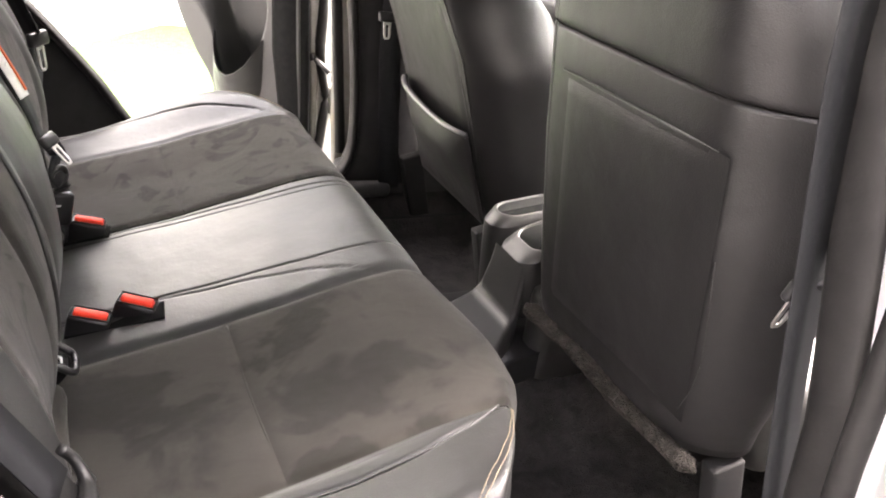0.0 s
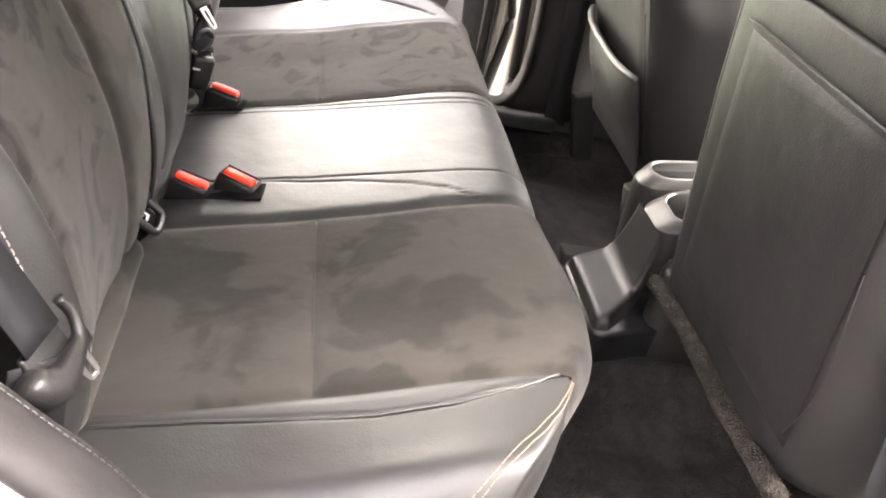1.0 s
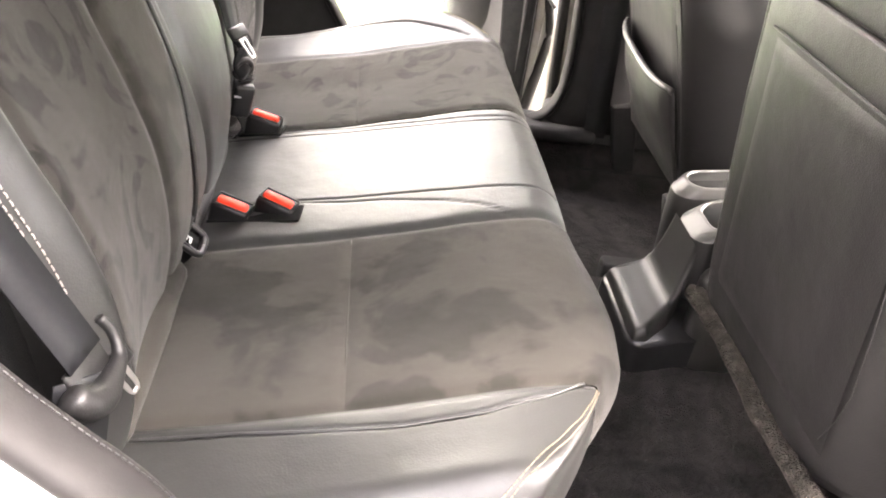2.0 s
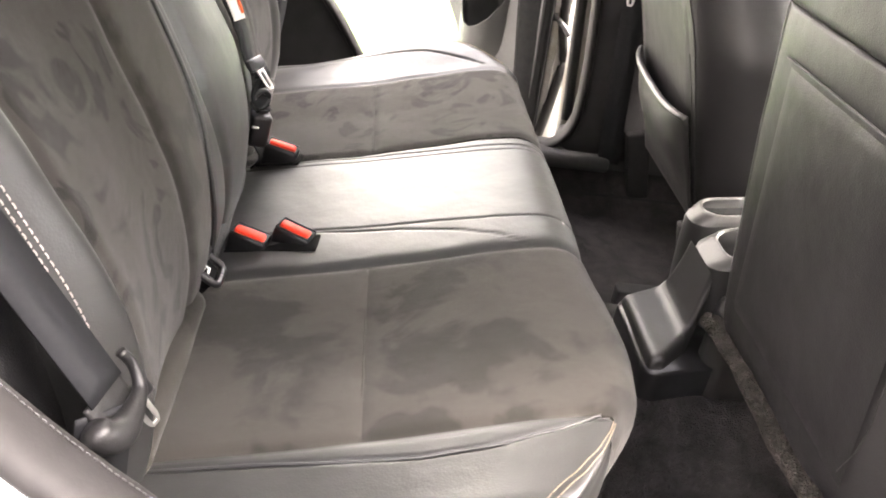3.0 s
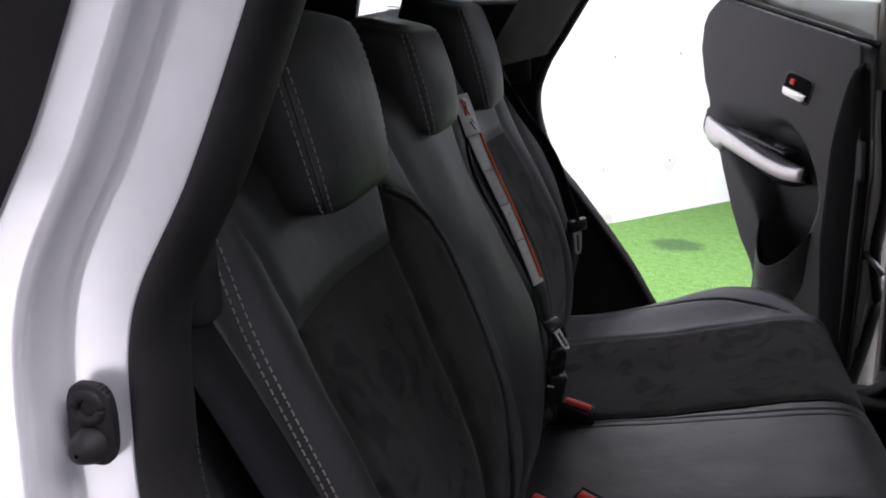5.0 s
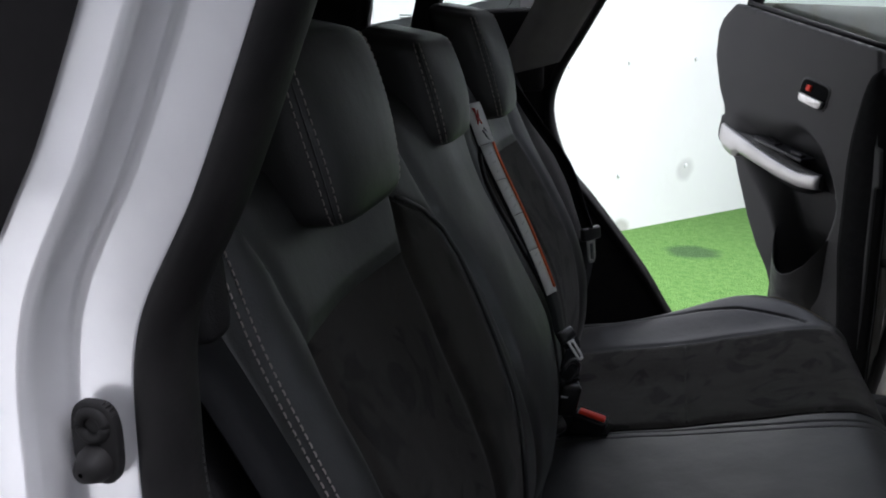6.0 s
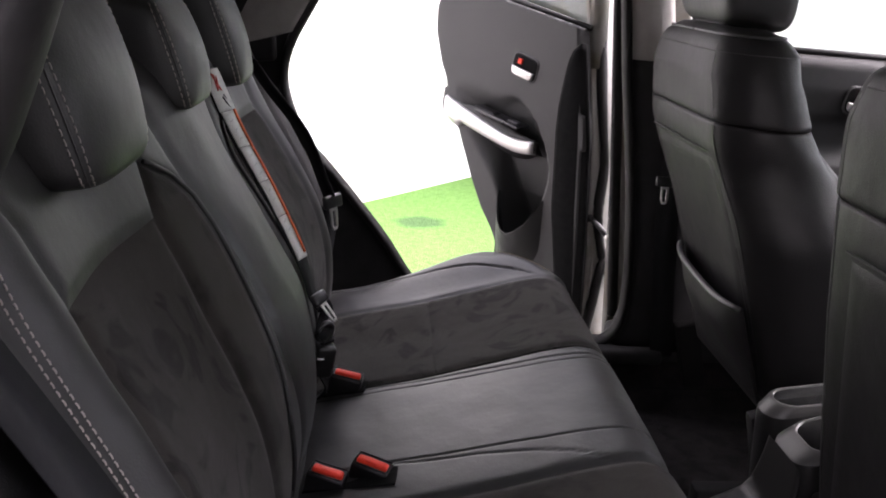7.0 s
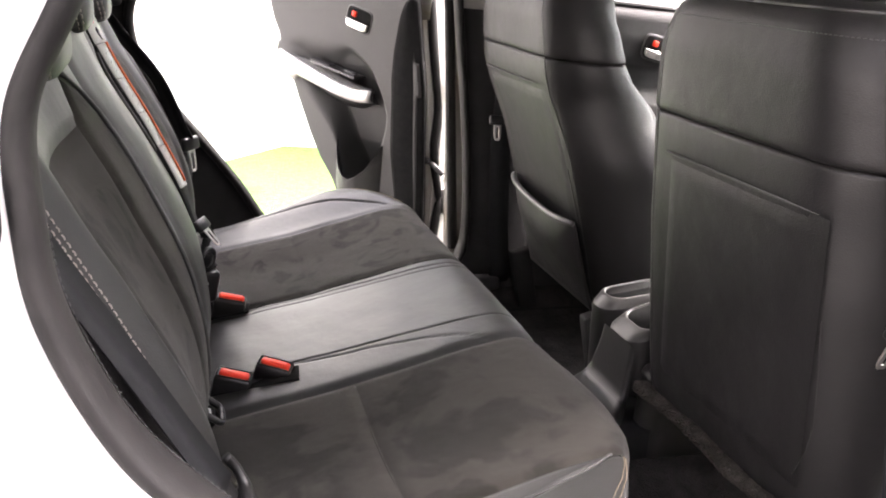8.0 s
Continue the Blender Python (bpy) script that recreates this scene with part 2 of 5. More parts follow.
def block(size, m=None, bevel=0.004, seg=3):
    """A bevelled box, moved by a pose."""
    bm = bmesh.new()
    bmesh.ops.create_cube(bm, size=1)
    bmesh.ops.scale(bm, vec=size, verts=bm.verts)
    if bevel:
        bmesh.ops.bevel(bm, geom=bm.edges[:], offset=bevel, segments=seg, profile=0.5, affect="EDGES")
    if m:
        bmesh.ops.transform(bm, matrix=m, verts=bm.verts)
    return bm


def prism(outline, depth, m=None, bevel=0.0):
    """A plate from an outline in its own x and y, of a depth along z."""
    bm = bmesh.new()
    a = [bm.verts.new((x, y, 0)) for x, y in outline]
    f = bm.faces.new(a)
    top = bmesh.ops.extrude_face_region(bm, geom=[f])
    bmesh.ops.translate(bm, vec=(0, 0, depth), verts=[v for v in top["geom"] if isinstance(v, bmesh.types.BMVert)])
    if bevel:
        bmesh.ops.bevel(bm, geom=bm.edges[:], offset=bevel, segments=2, profile=0.5, affect="EDGES")
    if m:
        bmesh.ops.transform(bm, matrix=m, verts=bm.verts)
    return bm


def join(parts_list):
    """One bmesh from several."""
    out = bmesh.new()
    for b in parts_list:
        me = bpy.data.meshes.new("joined")
        b.to_mesh(me)
        b.free()
        out.from_mesh(me)
        bpy.data.meshes.remove(me)
    return out


def stitches(points, length=0.0045, gap=0.003, radius=0.0007):
    """Short raised threads in a row along points."""
    pts = [Vector(p) for p in points]
    out, verts, faces = bmesh.new(), [], []
    run, acc = 0.0, []
    for a, b in zip(pts, pts[1:]):
        acc.append((run, a, b))
        run += (b - a).length
    s = 0.0

    def place(v):
        for r, a, b in acc:
            if v <= r + (b - a).length or (a, b) == acc[-1][1:]:
                return a.lerp(b, min(max((v - r) / max((b - a).length, 1e-9), 0), 1))
    while s + length < run:
        a, b = place(s), place(s + length)
        d = (b - a).normalized()
        u = Vector((0.4, -0.3, 0.86))
        c = d.cross(u).normalized() * radius
        u = c.cross(d).normalized() * radius
        mid = a.lerp(b, 0.5) + u * 0.8
        base = len(verts)
        for q in (a, mid, b):
            verts += [q + c, q + u, q - c, q - u]
        for k in range(2):
            for j in range(4):
                faces.append((base + 4 * k + j, base + 4 * k + (j + 1) % 4, base + 4 * k + 4 + (j + 1) % 4, base + 4 * k + 4 + j))
        s += length + gap
    me = bpy.data.meshes.new("threads")
    me.from_pydata(verts, [], faces)
    out.from_mesh(me)
    bpy.data.meshes.remove(me)
    return out


def smooth(v):
    v = min(max(v, 0.0), 1.0)
    return v * v * (3 - 2 * v)


# ---- the setting: turf, white walls ----
def slab(name, pts, depth, mat, label, category, kind="structure"):
    bm = bmesh.new()
    f = bm.faces.new([bm.verts.new(p) for p in pts])
    bm.normal_update()
    ext = bmesh.ops.extrude_face_region(bm, geom=[f])
    bmesh.ops.translate(bm, vec=Vector(depth), verts=[v for v in ext["geom"] if isinstance(v, bmesh.types.BMVert)])
    return tagged(part(name, bm, mat, smooth=False), label, category, kind=kind)


slab("ground", [(-300, -300, 0), (300, -300, 0), (300, 300, 0), (-300, 300, 0)], (0, 0, -0.2), TURF,
     "bright green artificial turf with fine uneven tufts", "turf")
# unseen paving, kept dark so that less light bounces into the car
slab("paving", [(-30, -30, 0.002), (30, -30, 0.002), (30, 2.15, 0.002), (-30, 2.55, 0.002)], (0, 0, 0.01), DARK_PAVING,
     "unseen paving under the car, coloured dark to cut bounced light", "paving")
CORNER = Vector((0.62, 4.66, 0))
left_end = CORNER + Vector((-0.674, -0.739, 0)) * 7
right_end = CORNER + Vector((0.985, -0.17, 0)) * 9
for nm, a, b in (("wall_1", left_end, CORNER), ("wall_2", CORNER, right_end)):
    out = (b - a).cross(Vector((0, 0, 1))).normalized() * -0.15
    slab(nm, [a, b, b + Vector((0, 0, 3.6)), a + Vector((0, 0, 3.6))], out, WALL, "plain white painted wall standing on green turf", "wall")
# unseen walls: grey one added to block near-side light, white one for jamb reflections
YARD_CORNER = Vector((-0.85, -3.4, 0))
for nm, a, b, tall, mat, label in (("wall_3", Vector((9, -3.4, 0)), YARD_CORNER, 4.6, BLOCKING_WALL, "unseen grey wall, added to block light from the near side"),
                                   ("wall_4", YARD_CORNER, left_end, 2.8, WALL, "unseen white wall, added to reflect in the silver jamb")):
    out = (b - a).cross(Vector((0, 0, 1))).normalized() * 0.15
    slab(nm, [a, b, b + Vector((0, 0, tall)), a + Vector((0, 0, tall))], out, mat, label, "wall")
# small plugs in the wall
WALL_PLUGS = ((1.621, 0.943), (1.195, 0.952), (0.673, 0.334), (1.212, 0.333), (0.675, 0.953))
for u, z in WALL_PLUGS:
    p = CORNER + Vector((-0.674, -0.739, 0)) * u + Vector((0, 0, z))
    m = Matrix.Translation(p) @ pose(0, 0, 0, 90, 0, 47.6)
    part("wall_plug", prism([(0.012 * math.cos(a), 0.012 * math.sin(a)) for a in [k * math.pi / 6 for k in range(12)]], 0.006, m, 0.001), LABEL, bpy.data.objects["wall_1"], "small pale wall plug")

# ---- car body ----
# outline of the rear door opening in x and z, the same on both sides
OPENING = [(0.20, 1.50), (0.05, 1.49), (-0.055, 1.44), (-0.105, 1.335), (-0.150, 1.25), (-0.184, 1.185), (-0.198, 1.125), (-0.188, 1.065),
           (-0.135, 0.990), (-0.065, 0.935), (0.0, 0.872), (0.05, 0.785), (0.10, 0.69), (0.17, 0.60), (0.26, 0.555),
           (0.38, 0.545), (0.48, 0.555), (0.535, 0.60), (0.545, 0.70), (0.527, 0.90), (0.488, 1.15), (0.455, 1.36), (0.40, 1.47), (0.30, 1.50)]
FAR_SHIFT = lerp_table([(0.55, 0.0), (0.69, -0.025), (0.80, -0.042), (0.872, -0.058), (0.935, -0.046), (0.99, -0.024), (1.065, -0.004), (1.2, 0.0)])
NEAR_SHIFT = lerp_table([(0.55, -0.03), (0.70, -0.038), (0.90, -0.042), (1.15, -0.034), (1.5, -0.034)])
NEAR_REAR = lerp_table([(0.55, 0.0), (0.69, -0.015), (0.872, -0.036), (0.935, -0.040), (0.99, -0.022), (1.065, -0.007), (1.125, -0.008), (1.185, -0.022), (1.25, -0.028), (1.335, -0.045), (1.44, -0.063)])
NEAR_IN_BY = 0.035
NEAR_IN = lerp_table([(0.90, 0.035), (1.10, 0.064), (1.236, 0.085), (1.5, 0.135)])
centre = Vector((0.19, 0, 1.02))


def outline(side):
    """The opening's edge points with their outward directions."""
    rear = FAR_SHIFT if side > 0 else NEAR_REAR
    front = (lambda z: 0.0) if side > 0 else NEAR_SHIFT
    pts = spline([(x + (rear(z) if x < 0.3 else front(z)), 0, z) for x, z in OPENING + OPENING[:1]], 420)[:-1]
    outs = []
    for i in range(len(pts)):
        d = pts[(i + 1) % len(pts)] - pts[i - 1]
        o = Vector((d.z, 0, -d.x)).normalized()
        outs.append(o if o.dot(pts[i] - centre) > 0 else -o)
    return pts, outs


EDGES = {side: outline(side) for side in (-1, 1)}


def ring(offset, y):
    """The opening's outline on y's side, moved outwards and set at that y."""
    pts, outs = EDGES[-1 if y < 0 else 1]
    return [Vector((p.x, y + (NEAR_IN(p.z) if y < 0 else 0), p.z)) + n * offset for p, n in zip(pts, outs)]


car = thing("car_body", "silver car body with dark trim, its rear doors open", "car")
for side in (-1, 1):
    opening, normals = EDGES[side]
    inn = NEAR_IN_BY if side < 0 else 0.0
    # painted jamb: steps from the seal flange out to the outer skin
    near_prof = [(0.004, 0.710), (0.004, 0.728), (0.0045, 0.741), (0.006, 0.7435), (0.008, 0.744), (0.033, 0.7475), (0.0355, 0.748), (0.0375, 0.7495), (0.039, 0.753), (0.042, 0.768), (0.0435, 0.7715), (0.046, 0.7735),
                 (0.049, 0.774), (0.076, 0.779), (0.079, 0.780), (0.0815, 0.782), (0.083, 0.786), (0.090, 0.812), (0.096, 0.838), (0.116, 0.842)]
    prof = near_prof if side < 0 else [(0.004, 0.690), (0.004, 0.728), (0.006, 0.742), (0.024, 0.747), (0.042, 0.752), (0.050, 0.770), (0.056, 0.790), (0.070, 0.800),
            (0.090, 0.806), (0.094, 0.812), (0.096, 0.838), (0.116, 0.842)]
    # the far side takes the shade-darkened copy of the paint
    part("door_jamb", grid([[*ring(o, side * y), ring(o, side * y)[0]] for o, y in prof]), SILVER if side < 0 else SHADED_SHUT, car, "silver painted stepped door jamb")
    # rubber seal round the opening
    rows = []
    for k in range(17):
        a = 2 * math.pi * k / 16
        bulb = (0.705, 0.020) if side > 0 else (0.7220, 0.0250)
        rows.append(ring(0.002 + 0.010 * math.cos(a), side * (bulb[0] + bulb[1] * math.sin(a))))
    part("door_seal", grid([[*r, r[0]] for r in rows]), RUBBER, car, "black rubber door seal")
    # fine ribbed line along the inner lip of the seal
    lip = ring(-0.0085 if side > 0 else -0.0070, side * 0.708)
    pick = [p for p in lip if p.x < 0.30 and p.z < 1.12]
    pick.sort(key=lambda p: -p.z if p.x < 0.12 else 10 + p.x)
    part("seal_rib", stitches(pick, 0.003, 0.0022, 0.0005), GREY_PLASTIC, car, "fine ribbed line")
    # outer skin behind the rear door and over the sill
    outer = ring(0.116, side * 0.842)
    far_edge = []
    for p in outer:
        d = p - Vector((0.19, p.y, 1.02))
        far_edge.append(Vector((p.x + d.x * (1.6 if side < 0 else float(np.interp(p.z, [1.10, 1.20], [1.6, 0.12]))), p.y * 0.985, min(max(p.z + d.z * 0.6, 0.32), 1.66))))
    pick = [k for k, p in enumerate(outer) if p.x < 0.19]
    pick.sort(key=lambda k: -math.atan2(outer[k].z - 1.02, outer[k].x - 0.19) % (2 * math.pi))
    part("outer_panel", grid([[outer[k] for k in pick], [far_edge[k] for k in pick]]), SILVER, car, "silver painted body panel")
    # black window surround and dark quarter glass on the outer panel
    idx = [k for k, p in enumerate(opening) if p.x < 0.1 and p.z > (1.02 if side > 0 else 1.20)]
    idx.sort(key=lambda k: opening[k].z)
    r0, r1, r2, r3 = ring(0.092, side * 0.846), ring(0.100, side * 0.852), ring(0.150, side * 0.852), ring(0.158, side * 0.845)
    if side < 0:
        r0, r1, r2, r3 = ring(0.064, -0.7795), ring(0.067, -0.789), ring(0.100, -0.815), ring(0.116, -0.846)
    part("window_surround", grid([[r[k] for k in idx] for r in (r0, r1, r2, r3)]), RUBBER, car, "black quarter window surround")
    r4 = ring(0.45 if side < 0 else 0.17, side * 0.835)
    part("quarter_glass", grid([[r[k] for k in idx] for r in (r3, r4)]), DARK_GLASS, car, "dark tinted quarter glass")
    # dark lining between backrest and opening
    keep = [(p, n) for p, n in zip(opening, normals) if p.x < 0.30 and p.z < 1.225]
    keep.sort(key=lambda q: -q[0].z if q[0].x < 0.12 else 10 + q[0].x)
    edge = [p + n * 0.004 for p, n in keep]
    rows = []
    for w in (0.0, 0.02, 0.05, 0.12, 0.3, 0.6, 1.0):
        rows.append([Vector((p.x - 0.02 * w - w * (p.x + 0.75) * (0.99 if p.z > 0.5 else 0), side * (0.716 - (NEAR_IN(p.z) if side < 0 else 0) - 0.026 * smooth(w / 0.12)), p.z)) for p in edge])
    part("side_lining", grid(rows), LINING, car, "black moulded side lining")
    # grey upper pillar trim, thick enough to stand proud of the lining
    up = sorted([p + n * 0.004 for p, n in zip(opening, normals) if p.x < 0.1 and 1.20 < p.z < 1.46], key=lambda p: -p.z)
    part("pillar_trim", thick(grid([[Vector((p.x - 0.004 - w * 0.13, side * (0.672 - inn - 0.012 * math.sin(math.pi * w)), p.z - 0.04 * w)) for p in up] for w in (0, 0.1, 0.3, 0.6, 1)]), 0.006),
         GREY_TRIM, car, "grey upper pillar trim")
    # centre pillar: dark lower trim, grey upper trim
    for z0, z1, mat, nm in ((0.55, 1.185, LINING, "pillar_lower_trim"), (1.185, 1.50, GREY_TRIM, "pillar_upper_trim")):
        rows = []
        for k in range(15):
            z = z0 + (z1 - z0) * k / 14
            x0 = float(np.interp(z, [0.55, 0.62, 0.7, 0.9, 1.15, 1.36, 1.47, 1.5], [0.51, 0.545, 0.552, 0.533, 0.494, 0.46, 0.41, 0.38])) + (NEAR_SHIFT(z) - 0.012 if side < 0 else 0)
            w = float(np.interp(z, [0.55, 0.7, 1.0, 1.2, 1.5], [0.20, 0.15, 0.125, 0.10, 0.10]))
            if side < 0:
                x0, w = x0 + 0.010, w - 0.010
                rows.append([(x0 + 0.006, -0.672, z), (x0, -0.660, z), (x0 + 0.012, -0.652, z), (x0 + w * 0.5, -0.648, z), (x0 + w - 0.02, -0.652, z), (x0 + w, -0.672, z), (x0 + w, -0.715, z), (x0 + 0.04, -0.715, z)])
                continue
            rows.append([(x0, side * (0.735 - 0.5 * inn), z), (x0 + 0.004, side * (0.70 - 0.5 * inn), z), (x0 + 0.02, side * (0.682 - 0.5 * inn), z), (x0 + w * 0.5, side * (0.676 - 0.5 * inn), z),
                         (x0 + w - 0.02, side * (0.684 - 0.5 * inn), z), (x0 + w, side * (0.71 - 0.5 * inn), z), (x0 + w, side * (0.75 - 0.5 * inn), z), (x0 + 0.02, side * (0.75 - 0.5 * inn), z)])
        part(nm, grid(rows, True, True), mat, car, "grey upper pillar trim" if mat == GREY_TRIM else "black centre pillar trim")
    part("pillar_outer", block((0.15, 0.035, 1.0), pose(0.575 - 0.4 * inn, side * (0.795 - inn), 1.02, 0, -4, 0), 0.008), SHADED_SHUT if side > 0 else SILVER, car, "silver outer pillar")
    part("pillar_seal", tube([(0.513 + (NEAR_SHIFT(z) if side < 0 else 0) - 0.10 * (z - 0.9), side * (0.772 if side > 0 else 0.722), z) for z in (0.60, 0.75, 0.9, 1.05, 1.2, 1.35, 1.48)], 0.012, 10), RUBBER, car, "black pillar seal")
    # sill plate
    part("sill_plate", block((0.55, 0.10, 0.035), pose(0.36, side * 0.70, 0.545), 0.012), PLASTIC, car, "black plastic sill plate")

# floor, rear bulkhead, roof
for side in (-1, 1):
    part("inner_sill", block((1.35, 0.09, 0.20), pose(1.20, side * 0.735, 0.49), 0.02), PLASTIC, car, "black plastic inner sill")
rows = []
for x in (-0.2, 0.3, 0.36, 0.6, 1.0, 1.8):
    r = []
    for k in range(41):
        y = -0.70 + 1.4 * k / 40
        hump = 0.085 * smooth((0.19 - abs(y - 0.01)) / 0.07)
        r.append((x, y, 0.415 + hump + 0.10 * smooth((abs(y) - 0.64) / 0.06) + (0.12 * smooth((0.36 - x) / 0.06) if x < 0.36 else 0)))
    rows.append(r)
tagged(part("floor", thick(grid(rows), 0.02), CARPET), "black carpet on the car floor with a centre tunnel", "carpet", kind="structure")
tagged(part("ceiling", block((1.92, 1.30, 0.03), pose(0.26, 0.05, 1.53), 0.01), HEADLINER, smooth=False), "pale cloth headliner under the car roof", "headliner", kind="structure")
part("roof_skin", block((2.05, 1.34, 0.04), pose(0.225, 0.05, 1.63), 0.015), SILVER, car, "silver roof")
part("rear_bulkhead", block((0.03, 1.36, 0.55), pose(-0.80, 0, 0.90), 0.008), PLASTIC, car)
part("parcel_shelf", block((0.42, 1.30, 0.02), pose(-0.56, 0, 1.12), 0.006), PLASTIC, car, "black parcel shelf")
# unseen windscreen and dashboard, added to shape light from the front
screen = part("windscreen", block((0.74, 1.36, 0.006), pose(1.55, 0, 1.335, 0, 33, 0), 0.001), GLASS, car, "unseen tinted windscreen, added to shape front light", smooth=False)
screen.visible_shadow = False
part("dashboard", block((0.46, 1.38, 0.30), pose(1.58, 0, 1.00, 0, 4, 0), 0.06, 4), LINING, car, "unseen black dashboard, added to hold back front light")
part("firewall", block((0.04, 1.40, 0.75), pose(1.80, 0, 0.80), 0.01), PLASTIC, car)
# unseen tailgate, added to keep rear light off the seat backs
part("tailgate", block((0.04, 1.36, 0.56), pose(-0.86, 0, 1.34, 0, 12, 0), 0.012), LINING, car, "unseen dark tailgate, added to block light from the rear")


# rear quarters: a lining with two small fixed windows and a post between them
for side in (-1, 1):
    y = 0.690 if side > 0 else -0.585
    part("quarter_post", block((0.052, 0.03, 0.34), pose(-0.428, y, 1.405, 0, 12, 0), 0.008), LINING, car, "black quarter post")
    part("quarter_bar", block((0.50, 0.03, 0.13), pose(-0.66, y, 1.192), 0.014), LINING, car, "black quarter sill")
    part("quarter_bar", block((0.20, 0.03, 0.16), pose(-0.318, y, 1.218, 0, -4, 0), 0.010), LINING, car, "black quarter sill")
    part("quarter_post", block((0.30, 0.03, 0.40), pose(-0.708, y, 1.40, 0, 8, 0), 0.03), LINING, car, "black rear pillar lining")
    for x0, x1 in ((-0.57, -0.44), (-0.42, -0.27)):
        pane = part("quarter_window", block((x1 - x0, 0.005, 0.28), pose((x0 + x1) / 2, y + side * 0.012, 1.39), 0), GLASS, car, "tinted quarter window glass", smooth=False)
        pane.visible_shadow = False
    if side > 0:
        for k, (w, z) in enumerate(((0.026, 1.281), (0.034, 1.276), (0.030, 1.271))):
            part("glass_mark", block((w, 0.0006, 0.0022), pose(-0.500 + 0.004 * k, 0.698, z), 0), WHITE_PRINT, car, "small white glass print", smooth=False)
        part("glass_mark", block((0.010, 0.0006, 0.012), pose(-0.470, 0.698, 1.276), 0), WHITE_PRINT, car, "small white glass print", smooth=False)


# ---- rear bench ----
CUSHION = [(-0.17, 0.685), (-0.10, 0.705), (0.0, 0.728), (0.09, 0.749), (0.20, 0.780), (0.27, 0.798), (0.315, 0.803), (0.345, 0.788),
           (0.357, 0.757), (0.354, 0.71), (0.330, 0.62), (0.295, 0.50)]
cush = spline([(x, 0, z) for x, z in CUSHION], 300)
BACK = [(-0.125, 0.62), (-0.105, 0.68), (-0.090, 0.78), (-0.108, 0.89), (-0.160, 1.0), (-0.218, 1.1), (-0.246, 1.16), (-0.268, 1.20),
        (-0.300, 1.222), (-0.34, 1.21)]
backp = spline([(x, 0, z) for x, z in BACK], 300)


def cushion_at(u, y):
    p = cush[min(int(u * 299), 298)].lerp(cush[min(int(u * 299), 298) + 1], u * 299 - min(int(u * 299), 298))
    a = abs(y)
    cut = max(0.0, a - 0.46)
    x = p.x - (0.95 * (math.sqrt(cut ** 2 + 0.0004) - 0.02) if y > 0 else 1.64 * cut ** 1.55) * smooth((p.x + 0.05) / 0.35)
    if y < 0:
        # fuller front edge and a tucked front corner
        x += 0.015 * math.exp(-((a - 0.33) / 0.10) ** 2) * smooth((u - 0.50) / 0.12)
        x -= 0.036 * smooth((u - 0.585) / 0.08) * smooth((a - 0.40) / 0.09)
    z = p.z + (0.010 if y > 0 else 0.001) * math.exp(-((a - 0.53) / 0.05) ** 2) - (0.22 * ((a - 0.56) / 0.10) ** 2.2 if a > 0.56 else 0)
    # seat dishes and the flat middle
    z -= 0.010 * math.exp(-((a - 0.31) / 0.10) ** 2) * smooth((0.30 - p.x) / 0.2)
    return Vector((x, y, z))


def back_at(u, y):
    i = min(int(u * 299), 298)
    p = backp[i].lerp(backp[i + 1], u * 299 - i)
    a = abs(y)
    out = 0.006 * math.exp(-((a - 0.485) / 0.025) ** 2) - 0.012 * smooth((a - 0.485) / 0.05) - (0.13 * ((a - 0.533) / 0.02) ** 2 if a > 0.533 else 0)
    out -= 0.012 * math.exp(-((a - 0.34) / 0.09) ** 2)
    out += 0.006 * math.exp(-(y / 0.08) ** 2)
    return Vector((p.x + out, y, p.z + 0.1 * out))


def level(profile, z):
    """Where along a profile a height is first reached."""
    for i, p in enumerate(profile):
        if p.z >= z:
            return i / (len(profile) - 1)
    return 1.0


def along(profile, x):
    for i, p in enumerate(profile):
        if p.x >= x:
            return i / (len(profile) - 1)
    return 1.0


def padded(surface, lo, hi, u0, u1, nu, nv, dip=0.006, edge=0.010, ends=(False, False), grooves=(), puff=0.0, even=False):
    """A padded panel on a surface between two seam lines; its edges dip into the seams."""
    rows = []
    for i in range(nu + 1):
        u = u0 + (u1 - u0) * i / nu
        a, b = lo(u), hi(u)
        r = []
        for j in range(nv + 1):
            w = j / nv
            w = 0.5 - 0.5 * math.cos(math.pi * w) if nv > 6 and not even else w
            y = a + (b - a) * w
            p = surface(u, y)
            du = surface(min(u + 0.004, 1), y) - surface(max(u - 0.004, 0), y)
            dv = surface(u, y + 0.002) - surface(u, y - 0.002)
            n = du.cross(dv).normalized()
            if n.x + n.z < 0:
                n = -n
            d = min(y - a, b - y)
            h = -dip * math.exp(-(d / edge) ** 2)
            length = 0.85
            if ends[0]:
                h = min(h, -dip * math.exp(-((u - u0) * length / edge) ** 2))
            if ends[1]:
                h = min(h, -dip * math.exp(-((u1 - u) * length / edge) ** 2))
            h += puff * math.sin(math.pi * w) ** 0.7
            for line, depth, wide in grooves:
                g = line(u)
                if g is not None:
                    h -= depth * math.exp(-((y - g) / wide) ** 2)
            h += 0.0016 * noise.noise((p.x * 14, p.y * 14, p.z * 14))
            r.append(p + n * h)
        rows.append(r)
    return grid(rows)


def line_on(surface, fn, u0, u1, n, lift=0.001):
    pts = []
    for i in range(n):
        u = u0 + (u1 - u0) * i / (n - 1)
        y = fn(u)
        p = surface(u, y)
        du = surface(min(u + 0.004, 1), y) - surface(max(u - 0.004, 0), y)
        dv = surface(u, y + 0.002) - surface(u, y - 0.002)
        m = du.cross(dv).normalized()
        if m.x + m.z < 0:
            m = -m
        pts.append(p + m * lift)
    return pts


